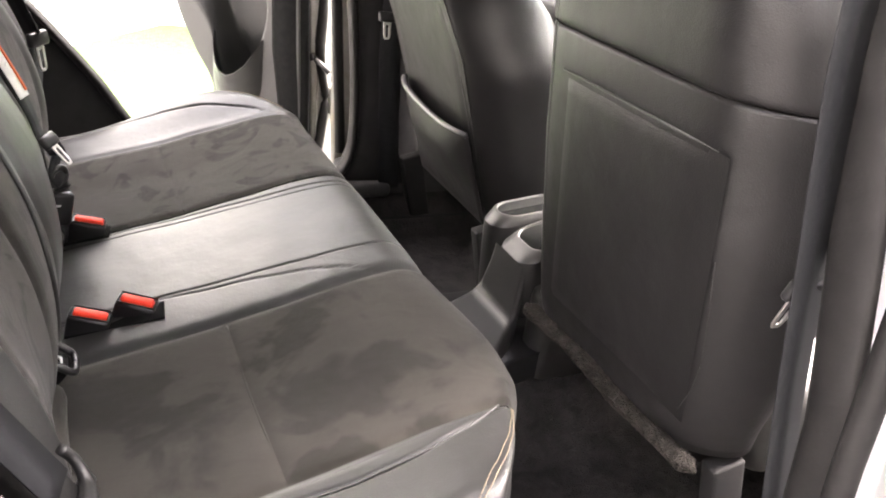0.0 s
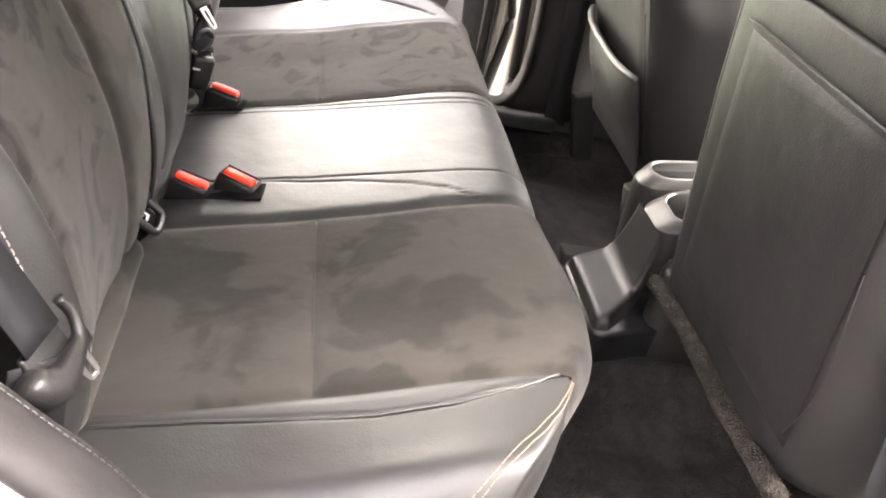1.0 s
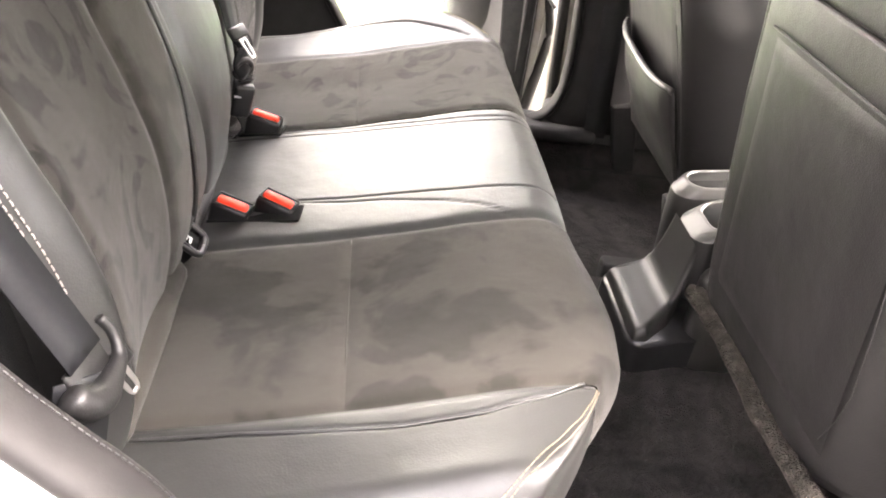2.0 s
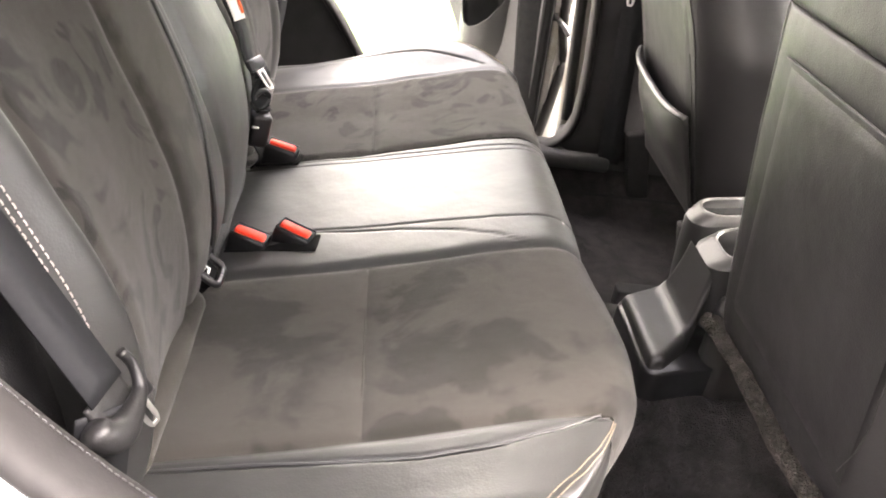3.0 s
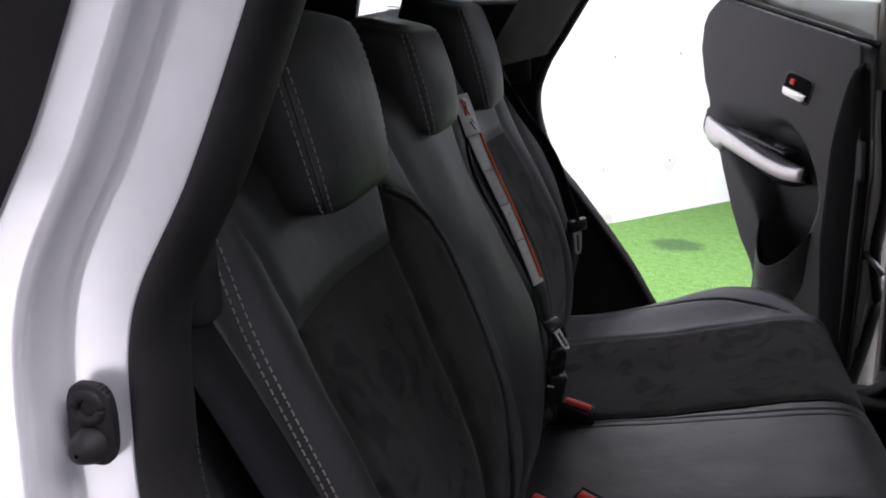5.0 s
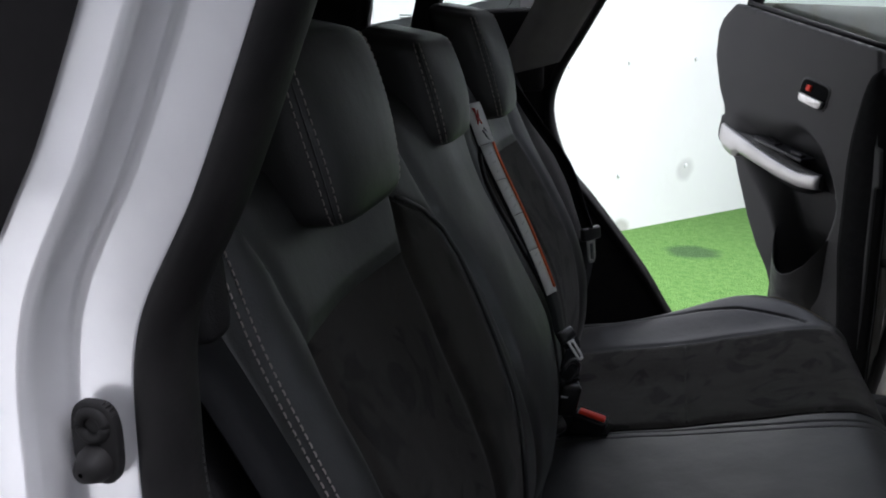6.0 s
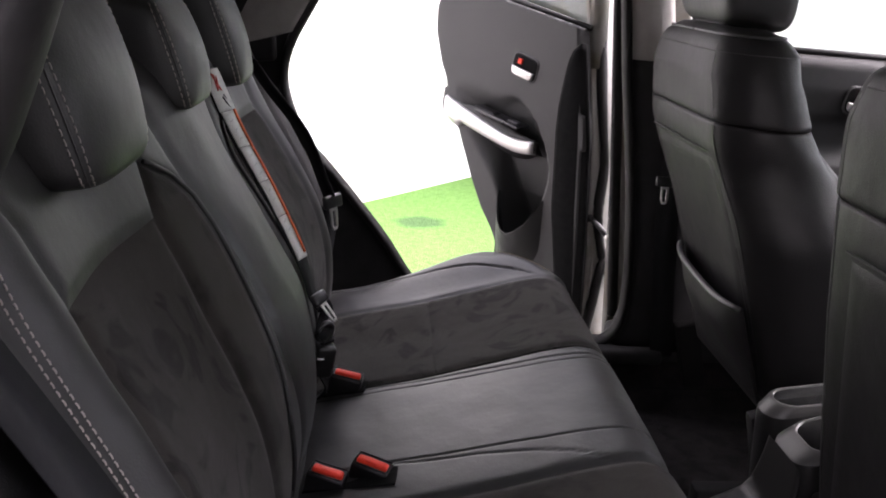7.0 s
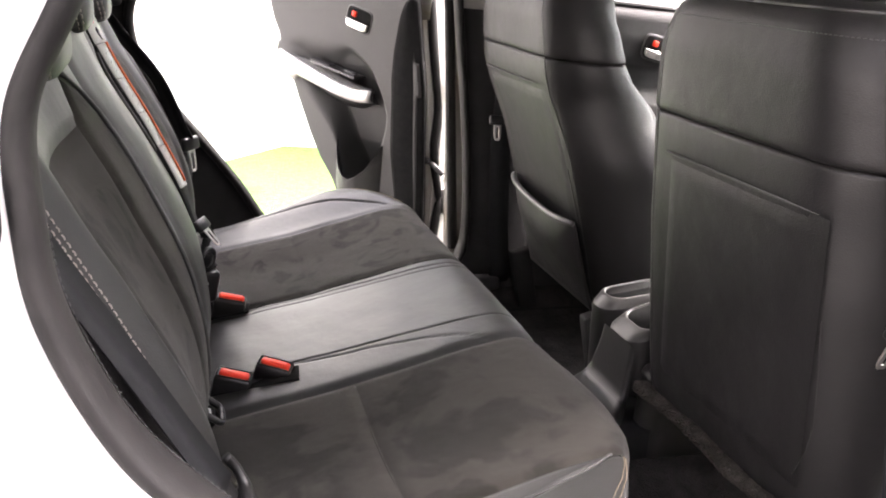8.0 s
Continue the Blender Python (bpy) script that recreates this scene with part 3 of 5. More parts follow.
for side in (-1, 1):
    rows = []
    for i in range(19):
        u = i / 18
        b = back_at(0.08 + 0.80 * u, 0.45)
        rows.append([(b.x - 0.050 - 0.02 * math.sin(math.pi * j / 8) + 0.035 * smooth((j - 4) / 4), side * (0.535 + 0.125 * j / 8), b.z) for j in range(9)])
    part("seat_side_trim", thick(grid(rows), 0.01), LINING, car, "dark trim beside the backrest")
bench = thing("rear_bench_seat", "black leather rear bench with dark brushed suede panels", "car seat")
cx = lambda u: cush[min(int(u * 299), 299)].x
bz = lambda u: backp[min(int(u * 299), 299)].z
UF = 1.0
SEAM_NI, SEAM_NO, SEAM_FI, SEAM_FO = -0.172, -0.468, 0.150, 0.447
const = lambda v: (lambda u: v)
# cross seams of the suede panels
US = along(cush, 0.091)
arc_t = lerp_table([(-0.2, -0.086), (0.03, -0.086), (0.125, -0.100), (0.20, -0.120), (0.245, -0.142), (0.29, -0.175)])
arc = lambda u: arc_t(cx(u)) if cx(u) < 0.288 and u < 0.8 else None
mid_n = lambda u: -0.080 - 0.025 * smooth((cx(u)) / 0.34)
mid_f = lambda u: 0.132 - 0.02 * smooth(cx(u) / 0.34)
fold = lambda u: mid_f(u) - 0.016
part("suede_panel", padded(cushion_at, const(SEAM_NO), const(SEAM_NI), 0, US, 40, 40, ends=(False, True), dip=0.0035, edge=0.007), SUEDE, bench, "brushed dark suede seat panel")
part("suede_panel", padded(cushion_at, const(SEAM_NO), const(SEAM_NI), US, UF, 70, 40, ends=(True, False), dip=0.0035, edge=0.007), SUEDE, bench, "brushed dark suede seat panel")
part("suede_panel", padded(cushion_at, const(SEAM_FI), const(SEAM_FO), 0, US, 40, 40, ends=(False, True), dip=0.0035, edge=0.007), WORN_SUEDE, bench, "brushed dark suede seat panel")
part("suede_panel", padded(cushion_at, const(SEAM_FI), const(SEAM_FO), US, UF, 70, 40, ends=(True, False), dip=0.0035, edge=0.007), WORN_SUEDE, bench, "brushed dark suede seat panel")
for a, b in ((SEAM_NO, SEAM_NI), (SEAM_FI, SEAM_FO)):
    pts = [cushion_at(US, a + 0.006 + (b - a - 0.012) * i / 30) + Vector((0, 0, -0.0036)) for i in range(31)]
    part("cross_seam", tube(pts, 0.0012, 6), SUEDE, bench, "sunken cross seam")
part("middle_panel", padded(cushion_at, const(SEAM_NI), const(SEAM_FI), 0, UF, 120, 240,
     even=True, grooves=[(arc, 0.0017, 0.0022), (mid_n, 0.0017, 0.0022), (mid_f, 0.0020, 0.0022), (fold, 0.0015, 0.002)], puff=0.003), LEATHER, bench, "smooth black leather middle panel")
bol = lerp_table([(-0.2, 0.545), (0.02, 0.555), (0.15, 0.545), (0.22, 0.525), (0.27, 0.485), (0.3, 0.45)])
bol_n = lerp_table([(-0.2, 0.478), (0.0, 0.486), (0.15, 0.500), (0.22, 0.497), (0.27, 0.485), (0.30, 0.47)])
near_bol = lambda u: -bol_n(cx(u)) if u < 0.72 else None
far_bol = lambda u: bol(cx(u)) if u < 0.72 and cx(u) < 0.285 else None
part("side_bolster", padded(cushion_at, const(-0.665), const(SEAM_NO), 0, UF, 200, 160, even=True, dip=0.0035, edge=0.007, grooves=[(near_bol, 0.0025, 0.0032)]), LEATHER, bench, "black leather side bolster")
part("side_bolster", padded(cushion_at, const(SEAM_FO), const(0.665), 0, UF, 200, 160, even=True, dip=0.0035, edge=0.007, grooves=[(far_bol, 0.0030, 0.0042)]), LEATHER, bench, "black leather side bolster")
part("cushion_base", block((0.46, 1.26, 0.16), pose(0.08, 0, 0.585), 0.02), CARPET, bench)
# soft welt that closes the gap between cushion and backrest
for y0, y1, mat, label in ((SEAM_NO - 0.03, -0.212, SUEDE, "suede welt along the rear gap"), (-0.172, 0.118, LEATHER, "leather welt along the rear gap"), (0.170, SEAM_FO + 0.03, WORN_SUEDE, "suede welt along the rear gap")):
    pts = []
    for i in range(31):
        y = y0 + (y1 - y0) * i / 30
        pts.append(Vector((-0.108 + 0.004 * noise.noise((y * 12, 1, 0)), y, cushion_at(along(cush, -0.085), y).z + 0.006 + 0.003 * noise.noise((y * 9, 5, 0)))))
    part("rear_welt", tube(pts, lambda w: 0.020 * (0.5 + 0.5 * smooth(w / 0.05) * smooth((1 - w) / 0.05)), 14, 0.8), mat, bench, label)
# thin welt along the near bolster seam
part("bolster_welt", tube(line_on(cushion_at, near_bol, 0.06, along(cush, 0.302), 90, -0.0012), 0.0018, 8), LEATHER, bench, "thin leather welt")
# pale twin stitching over the bolster corners
for sgn in (-1, 1):
    for k in (0, 1):
        edge_u = lambda v: along(cush, 0.318 + 0.008 * k - (0.055 * v if sgn < 0 else 0))
        pts = spline([cushion_at(edge_u(i / 14), sgn * (0.478 + 0.182 * i / 14)) + Vector((0.0004, 0, 0.0010)) for i in range(15)], 60)
        part("stitching", stitches(pts, 0.006, 0.0012, 0.0007), TAN_THREAD, bench, "tan twin stitching")

# backrest panels
t_outer = lerp_table([(0.62, -0.462), (0.90, -0.478), (0.97, -0.478), (1.047, -0.471), (1.10, -0.459), (1.148, -0.465), (1.20, -0.487)])
t_strip = lerp_table([(0.62, -0.262), (0.927, -0.255), (1.016, -0.244), (1.084, -0.225), (1.115, -0.203), (1.136, -0.193)])
t_pipe = lerp_table([(0.62, -0.172), (0.838, -0.158), (0.899, -0.137), (0.984, -0.116), (1.05, -0.103), (1.081, -0.108), (1.11, -0.135), (1.136, -0.190)])
t_mid = lerp_table([(0.62, -0.083), (0.814, -0.083), (0.91, -0.095), (1.0, -0.080), (1.086, -0.090), (1.15, -0.115), (1.2, -0.125)])
far = lambda f: (lambda u: 0.025 - f(bz(u)))
nr = lambda f: (lambda u: f(bz(u)))
U109, U114 = level(backp, 1.090), level(backp, 1.136)
t_low = lambda z: t_strip(z) if z < 1.136 else -0.193
for wrap, order in ((nr, 1), (far, -1)):
    def panel(name, a, b, u0, u1, nu, nv, mat, label, **kw):
        lo, hi = (wrap(a), wrap(b)) if order > 0 else (wrap(b), wrap(a))
        part(name, padded(back_at, lo, hi, u0, u1, nu, nv, **kw), mat, bench, label)
    panel("backrest_bolster", lambda z: -0.558 if order > 0 else -0.533, (t_outer if order > 0 else lambda z: t_outer(z) + 0.042), 0, 1, 90, 40, LEATHER, "black leather backrest bolster")
    panel("backrest_suede", (t_outer if order > 0 else lambda z: t_outer(z) + 0.042), t_strip, 0, U109, 80, 40, WORN_SUEDE, "brushed dark suede backrest panel", ends=(False, True))
    panel("backrest_headband", (t_outer if order > 0 else lambda z: t_outer(z) + 0.042), t_low, U109, 1, 40, 40, LEATHER, "black leather upper backrest panel", ends=(True, False))
    panel("backrest_strip", t_strip, t_pipe, 0, U114, 80, 16, SUEDE, "narrow dark suede backrest strip")
    panel("backrest_edging", lambda z: t_pipe(z) if z < 1.136 else -0.193, t_mid, 0, 1, 90, 16, LEATHER, "black leather edging")
    pipe = line_on(back_at, wrap(t_pipe), 0.05, U114, 70, 0.0)
    part("piping", tube(pipe, 0.0028, 8), LEATHER, bench, "black leather piping")
    for k in (0, 1):
        t_st = lerp_table([(0.90, -0.525), (0.96, -0.523), (1.03, -0.520), (1.10, -0.514), (1.178, -0.508)])
        fn = wrap(lambda z: t_st(z) + 0.001 - 0.0070 * k + (0.025 if order < 0 else 0))
        part("stitching", stitches(line_on(back_at, fn, level(backp, 0.893 + 0.050 * k), level(backp, 1.185), 60, 0.0004), 0.0046, 0.0022, 0.0008), THREAD, bench, "pale twin stitching")
part("backrest_middle", padded(back_at, nr(t_mid), far(t_mid), 0, 1, 90, 40, puff=0.004), LEATHER, bench, "black leather middle backrest panel")
part("backrest_shell", grid([[Vector((x + back_at(0, y).x + 0.1, y, z)) for y in (-0.53, -0.3, 0, 0.3, 0.53)] for x, z in
     ((-0.14, 0.62), (-0.16, 0.9), (-0.27, 1.1), (-0.32, 1.20), (-0.37, 1.20), (-0.34, 1.0), (-0.24, 0.62))]), CARPET, bench)


def headrest(cy, half, tall, mat, parent, base=(-0.222, 1.165), lean=0.36, face=1, deep=0.105, thread=THREAD, bulge=0.014):
    """A padded head restraint: front pad, canted cheeks with twin stitching, and two posts."""
    rows = []
    bx0, bz0 = base
    n = 22
    if face > 0:
        edge = [(0, 0), (0, 0.40), (0.012, 0.68), (0.045, 0.83), (0.085, 0.905), (0.15, 0.95), (0.28, 0.985), (0.55, 1.0), (0.88, 0.97), (0.985, 0.84), (1, 0.5), (1, 0)]
    else:
        edge = [(0, 0), (0, 0.62), (0.03, 0.86), (0.12, 0.97), (0.35, 1.0), (0.80, 1.0), (0.96, 0.92), (1, 0.6), (1, 0)]
    edge = [(p.x, p.y) for p in spline([(d, w, 0) for d, w in edge], 26)]
    loop = edge + [(d, -w) for d, w in edge[-2:0:-1]]

    def level_at(w):
        z = bz0 + tall * w
        s = (1 - abs(2 * w - 1) ** (9 if face > 0 else 5)) ** 0.35 if 0 < w < 1 else 0.42
        hw = half * (0.90 + 0.10 * smooth(w * 1.6)) * s ** 0.6
        return z, s, hw, deep * (0.66 + 0.34 * s), bx0 - lean * (z - bz0)

    def spot(w, d, v):
        z, s, hw, dx, x0 = level_at(w)
        xx = x0 + face * ((1 - 2 * d) * 0.5 * dx - 0.5 * deep + (bulge * math.sin(math.pi * w) * (1 - abs(v) ** 2.5) if d < 0.5 else 0))
        return Vector((xx, cy + v * hw, z + 0.010 * (1 - 2 * d) * (0.5 - w)))
    for i in range(n + 1):
        w = 0.5 - 0.5 * math.cos(math.pi * i / n)
        rows.append([spot(w, d, v) for d, v in loop])
    body = part("headrest", grid(rows, True, True), mat, parent, "padded black leather headrest")
    for sgn in (-1, 1):
        for k in (0, 1):
            pts = [spot(0.04 + 0.92 * i / 30, 0.046 + 0.058 * k, sgn * (0.835 + 0.082 * k)) + Vector((0.0004 * face, sgn * 0.0006, 0)) for i in range(31)]
            part("stitching", stitches(pts, 0.0055, 0.0025, 0.0007), thread, body, "pale twin stitching")
        part("cheek_seam", tube([spot(0.03 + 0.94 * i / 30, 0.070, sgn * 0.880) + Vector((0.0002 * face, sgn * 0.0002, 0)) for i in range(31)], 0.0008, 5), mat, body, "leather cheek seam")
    for sgn in (-0.45, 0.45):
        part("post", tube([(bx0 - face * deep * 0.5 - 0.01 * face, cy + sgn * half, bz0 - 0.06), (bx0 - face * deep * 0.5, cy + sgn * half, bz0 + 0.03)], 0.006, 10), BLACK, body, "black headrest post")
    return body


for cy, half, bx, low, tall, lean in ((-0.296, 0.108, -0.216, 1.146, 0.166, 0.27), (0.030, 0.083, -0.219, 1.155, 0.134, 0.28), (0.354, 0.087, -0.214, 1.141, 0.168, 0.30)):
    headrest(cy, half, tall, LEATHER, bench, base=(bx, low), lean=lean, deep=0.105 if cy < 0 else 0.080)


# ---- seat belts ----
def buckle(x, y, z, yaw, label):
    b = thing("seat_belt_buckle", label, "belt buckle", "belt buckles in the bench", at=(x, y, z))
    tilt = pose(0, 0, 0, 0, 10, yaw)
    part("housing", block((0.049, 0.031, 0.050), tilt @ pose(0, 0, -0.026), 0.005), BLACK, b, "black plastic housing")
    part("button", block((0.040, 0.0145, 0.009), tilt @ pose(0.001, -0.005, 0.0010), 0.0042, 4), RED, b, "red release button")
    frame_pts = [tilt @ Vector(q) for q in ((-0.0215, -0.013, -0.0004), (0.0225, -0.013, -0.0004), (0.0225, 0.012, -0.0004), (-0.0215, 0.012, -0.0004), (-0.0215, -0.013, -0.0004))]
    part("rim", tube(frame_pts, 0.0012, 6), GREY_PLASTIC, b, "worn grey rim")
    part("stalk", block((0.026, 0.012, 0.05), tilt @ pose(0, 0, -0.07), 0.004), BLACK, b)
    return b


def tray(x, y, lx, ly):
    """A thin dark plate on the cushion that stands for the shaded hollow round a buckle."""
    m = Matrix.Translation(cushion_at(along(cush, x), y) + Vector((0, 0, 0.0012))) @ pose(0, 0, 0, 0, -13, -8)
    part("buckle_shade_plate", block((lx, ly, 0.003), m, 0.0014), EDGE_BLACK, bench, "thin black plate for the shade round a buckle")


tray(-0.028, -0.104, 0.118, 0.040)
tray(-0.048, 0.146, 0.066, 0.036)
buckle(-0.055, -0.103, 0.736, -14, "black belt buckle with red button, beside its twin")
buckle(0.000, -0.095, 0.744, -20, "black belt buckle with red button, tilted beside its twin")
buckle(-0.042, 0.147, 0.744, -8, "single black belt buckle with red button")


def tongue(parent, p, d, across, size=1.0, label="bare metal belt tongue"):
    """Plastic grip and slotted steel tongue at the end of a belt."""
    p, d, c = Vector(p), Vector(d).normalized(), Vector(across).normalized()
    c = (c - d * c.dot(d)).normalized()
    n = d.cross(c)
    m = Matrix((c, d, n)).transposed().to_4x4()
    m.translation = p
    m = m @ Matrix.Diagonal((size, size, size, 1))
    part("grip", block((0.056, 0.030, 0.014), m, 0.006), BLACK, parent, "black plastic grip")
    bars = []
    for sx in (-1, 1):
        bars.append(prism([(sx * 0.0045, 0.012), (sx * 0.0125, 0.012), (sx * 0.0115, 0.050), (sx * 0.0095, 0.060), (sx * 0.0040, 0.060)], 0.003, m @ pose(0, 0, -0.0015), 0.0007))
    bars.append(prism([(-0.0096, 0.059), (0.0096, 0.059), (0.006, 0.0655), (-0.006, 0.0655)], 0.003, m @ pose(0, 0, -0.0015), 0.0007))
    bars.append(block((0.018, 0.010, 0.003), m @ pose(0, 0.017, 0), 0.001))
    part("tongue", join(bars), METAL, parent, label)


near_belt = thing("seat_belt", "black rear seat belt lying against the leather bolster", "seat belt", "rear seat belts")
pts = spline([(-0.36, -0.585, 1.36), (-0.278, -0.565, 1.18), (-0.230, -0.561, 1.10), (-0.170, -0.561, 1.00), (-0.125, -0.566, 0.925), (-0.095, -0.570, 0.876)], 50)
part("webbing", ribbon(pts, 0.039, 0.0016, (0.15, 1, 0.2)), WEBBING, near_belt)
d = Vector((0.50, -0.09, -0.86)).normalized()
c = (Vector((0.15, 1, 0.2)) - d * Vector((0.15, 1, 0.2)).dot(d)).normalized()
m = Matrix((c, d, d.cross(c))).transposed().to_4x4()
m.translation = Vector((-0.090, -0.568, 0.864))
loop_pts = spline([m @ Vector(q) for q in ((0.028, -0.024, 0.002), (0.030, -0.010, 0.003), (0.022, 0.006, 0.004), (0.004, 0.012, 0.005), (-0.016, 0.014, 0.006), (-0.030, 0.006, 0.005), (-0.033, -0.006, 0.003))], 40)
part("belt_grip", tube(loop_pts, lambda w: 0.0042 + 0.0085 * smooth((w - 0.15) / 0.7) * smooth((1.04 - w) / 0.10), 14), SHADE_BELT_PLASTIC, near_belt, "rounded dark plastic belt loop")
part("grip_plate", block((0.044, 0.022, 0.006), m @ pose(-0.002, -0.002, -0.004), 0.0028), SHADE_BELT_PLASTIC, near_belt, "dark plastic grip plate")
tongue(near_belt, (-0.082, -0.548, 0.852), (0.35, 0.25, -0.9), (0.4, 0.8, 0.4), 0.55)
part("lower_webbing", ribbon(spline([(-0.094, -0.578, 0.865), (-0.100, -0.592, 0.79), (-0.10, -0.60, 0.70)], 20), 0.046, 0.0016, (0.6, 0.7, 0.2)), WEBBING, near_belt)

far_belt = thing("seat_belt", "black rear seat belt hanging beside the dark lining", "seat belt", "rear seat belts")
pts = spline([(-0.330, 0.600, 1.215), (-0.262, 0.606, 1.160), (-0.215, 0.606, 1.10), (-0.150, 0.590, 1.02), (-0.108, 0.562, 0.93), (-0.096, 0.550, 0.905)], 40)
part("webbing", ribbon(pts, 0.044, 0.0016, (0.5, -0.8, 0.3)), WEBBING, far_belt)
tongue(far_belt, (-0.092, 0.543, 0.905), (0.12, -0.05, -1), (0.6, 0.75, 0), 0.85)
part("lower_webbing", ribbon(spline([(-0.10, 0.555, 0.90), (-0.10, 0.58, 0.82), (-0.12, 0.60, 0.70)], 20), 0.044, 0.0016, (0.5, 0.8, 0.2)), WEBBING, far_belt)

mid_belt = thing("seat_belt", "centre seat belt with pale label and orange edge", "seat belt", "rear seat belts")
belt_y = lerp_table([(0.86, 0.135), (0.925, 0.150), (1.015, 0.168), (1.10, 0.186), (1.21, 0.200)])
on_back = [back_at(level(backp, z), belt_y(z)) + Vector((0.006, 0, 0.002)) for z in [1.205 - 0.335 * k / 12 for k in range(13)]]
run = spline(on_back + [(-0.084, 0.135, 0.856)], 60)
part("webbing", ribbon(run, lambda w: 0.044 - 0.016 * smooth((w - 0.6) / 0.4), 0.0018, (0.25, 1, 0)), WEBBING, mid_belt)
lift = Vector((0.003, -0.0005, 0.0015))
lab = [p + lift for p in run[5:50]]
for i0, i1 in ((0, 9), (9, 17), (17, 25), (25, 33), (33, 43)):
    seg = lab[i0:i1 + 1]
    seg[-1] = seg[-1].lerp(seg[-2], 0.12)
    part("label", ribbon(seg, (lambda w: 0.048) if i0 == 0 else (lambda w, i=i0: 0.043 - 0.011 * (i / 39)), 0.0012, (0.25, 1, 0)), LABEL, mid_belt, "pale grey woven label")
part("label_edge", ribbon([p + Vector((0.0056 - 0.001 * i / 30, 0.0165 - 0.006 * i / 30, 0.0008)) for i, p in enumerate(lab[9:43])], 0.0055, 0.0016, (0.25, 1, 0)), ORANGE, mid_belt, "orange printed edge")
for i in (11, 13, 15, 19, 21, 23, 27, 29, 34, 36):
    part("print_bar", block((0.0006, 0.018, 0.0012), Matrix.Translation(lab[i] + Vector((0.0009, -0.004, 0.0006))) @ pose(0, 0, 0, 0, -28, 0), 0), INK, mid_belt, smooth=False)
top = lab[4] + Vector((0.0022, 0, 0.0008))
for a, b in (((-0.014, 0.020), (0.004, -0.004)), ((-0.004, 0.018), (-0.016, -0.002)), ((-0.016, -0.002), (-0.002, 0.004)), ((-0.002, 0.004), (0.008, 0.014))):
    part("ink_stroke", tube([top + Vector((0.5 * -a[1] * 0.9, a[0], a[1])), top + Vector((0.5 * -b[1] * 0.9, b[0], b[1]))], 0.0011, 6), RED_INK, mid_belt, "red ink stroke")
for a, b in (((-0.006, -0.012), (0.010, -0.030)), ((0.004, -0.010), (0.012, -0.020))):
    part("ink_stroke", tube([top + Vector((0.5 * -a[1] * 0.9, a[0], a[1])), top + Vector((0.5 * -b[1] * 0.9, b[0], b[1]))], 0.0010, 6), PEN, mid_belt)
tongue(mid_belt, (-0.086, 0.138, 0.868), (0.62, -0.25, -0.75), (0.4, 0.9, 0.1), 0.62)
twist = spline([(-0.088, 0.142, 0.870), (-0.078, 0.150, 0.845), (-0.084, 0.140, 0.822), (-0.074, 0.148, 0.800), (-0.082, 0.146, 0.775)], 40)
part("twisted_webbing", ribbon(twist, 0.026, 0.003, [Vector((0.4 * math.cos(0.16 * i), math.cos(0.16 * i), 0.9 * math.sin(0.16 * i))) for i in range(40)]), WEBBING, mid_belt, "twisted black webbing")
part("webbing_loop", tube([(-0.078 + 0.010 * math.cos(a), 0.146 + 0.012 * math.cos(a), 0.812 + 0.013 * math.sin(a)) for a in [k * math.pi / 12 for k in range(25)]], 0.0045, 8), BLACK, mid_belt, "black loop")
part("catch", block((0.030, 0.034, 0.052), pose(-0.080, 0.146, 0.768, 6, 8, 20), 0.006), BLACK, mid_belt, "black mini buckle")
part("foot_webbing", ribbon(spline([(-0.082, 0.146, 0.75), (-0.070, 0.140, 0.728), (-0.085, 0.142, 0.705), (-0.10, 0.145, 0.69)], 20), 0.030, 0.003, (0.3, 1, 0)), WEBBING, mid_belt, "folded webbing foot")
part("catch_tag", block((0.010, 0.003, 0.003), pose(-0.082, 0.1275, 0.776, 0, 8, 20), 0.0005), WHITE_PRINT, mid_belt, "white tag mark")

# child seat anchor tab in the gap between cushion and backrest
tab = thing("isofix_anchor", "black child seat anchor cover with white mark", "anchor point", at=(-0.097, -0.194, 0.732))
lean = pose(0, 0, 0, 0, 38, 0)
part("cover", block((0.030, 0.036, 0.022), lean @ pose(0, 0, -0.006), 0.004), EDGE_BLACK, tab, "black inner cover")
part("surround", tube(spline([lean @ Vector((0.020 * math.copysign(abs(math.cos(a)) ** 0.5, math.cos(a)), 0.022 * math.copysign(abs(math.sin(a)) ** 0.5, math.sin(a)), 0.008)) for a in [k * math.pi / 8 for k in range(17)]], 60), 0.0045, 8), BLACK, tab, "black plastic surround")
part("mark", join([block((0.003, 0.012, 0.001), lean @ pose(0.004, -0.001, 0.0055), 0.0003), block((0.007, 0.003, 0.001), lean @ pose(0.000, 0.003, 0.0055), 0.0003), tube([lean @ Vector((-0.004 + 0.003 * math.cos(a), -0.003 + 0.003 * math.sin(a), 0.0055)) for a in [k * math.pi / 6 for k in range(13)]], 0.0008, 6)]), WHITE_PRINT, tab, "white printed child seat mark")
part("strap", ribbon([(-0.005, 0.012, 0.006), (-0.004, 0.035, 0.014), (-0.010, 0.065, 0.020), (-0.02, 0.09, 0.016)], 0.020, 0.004, (1, 0, 0.6)), LEATHER, tab)


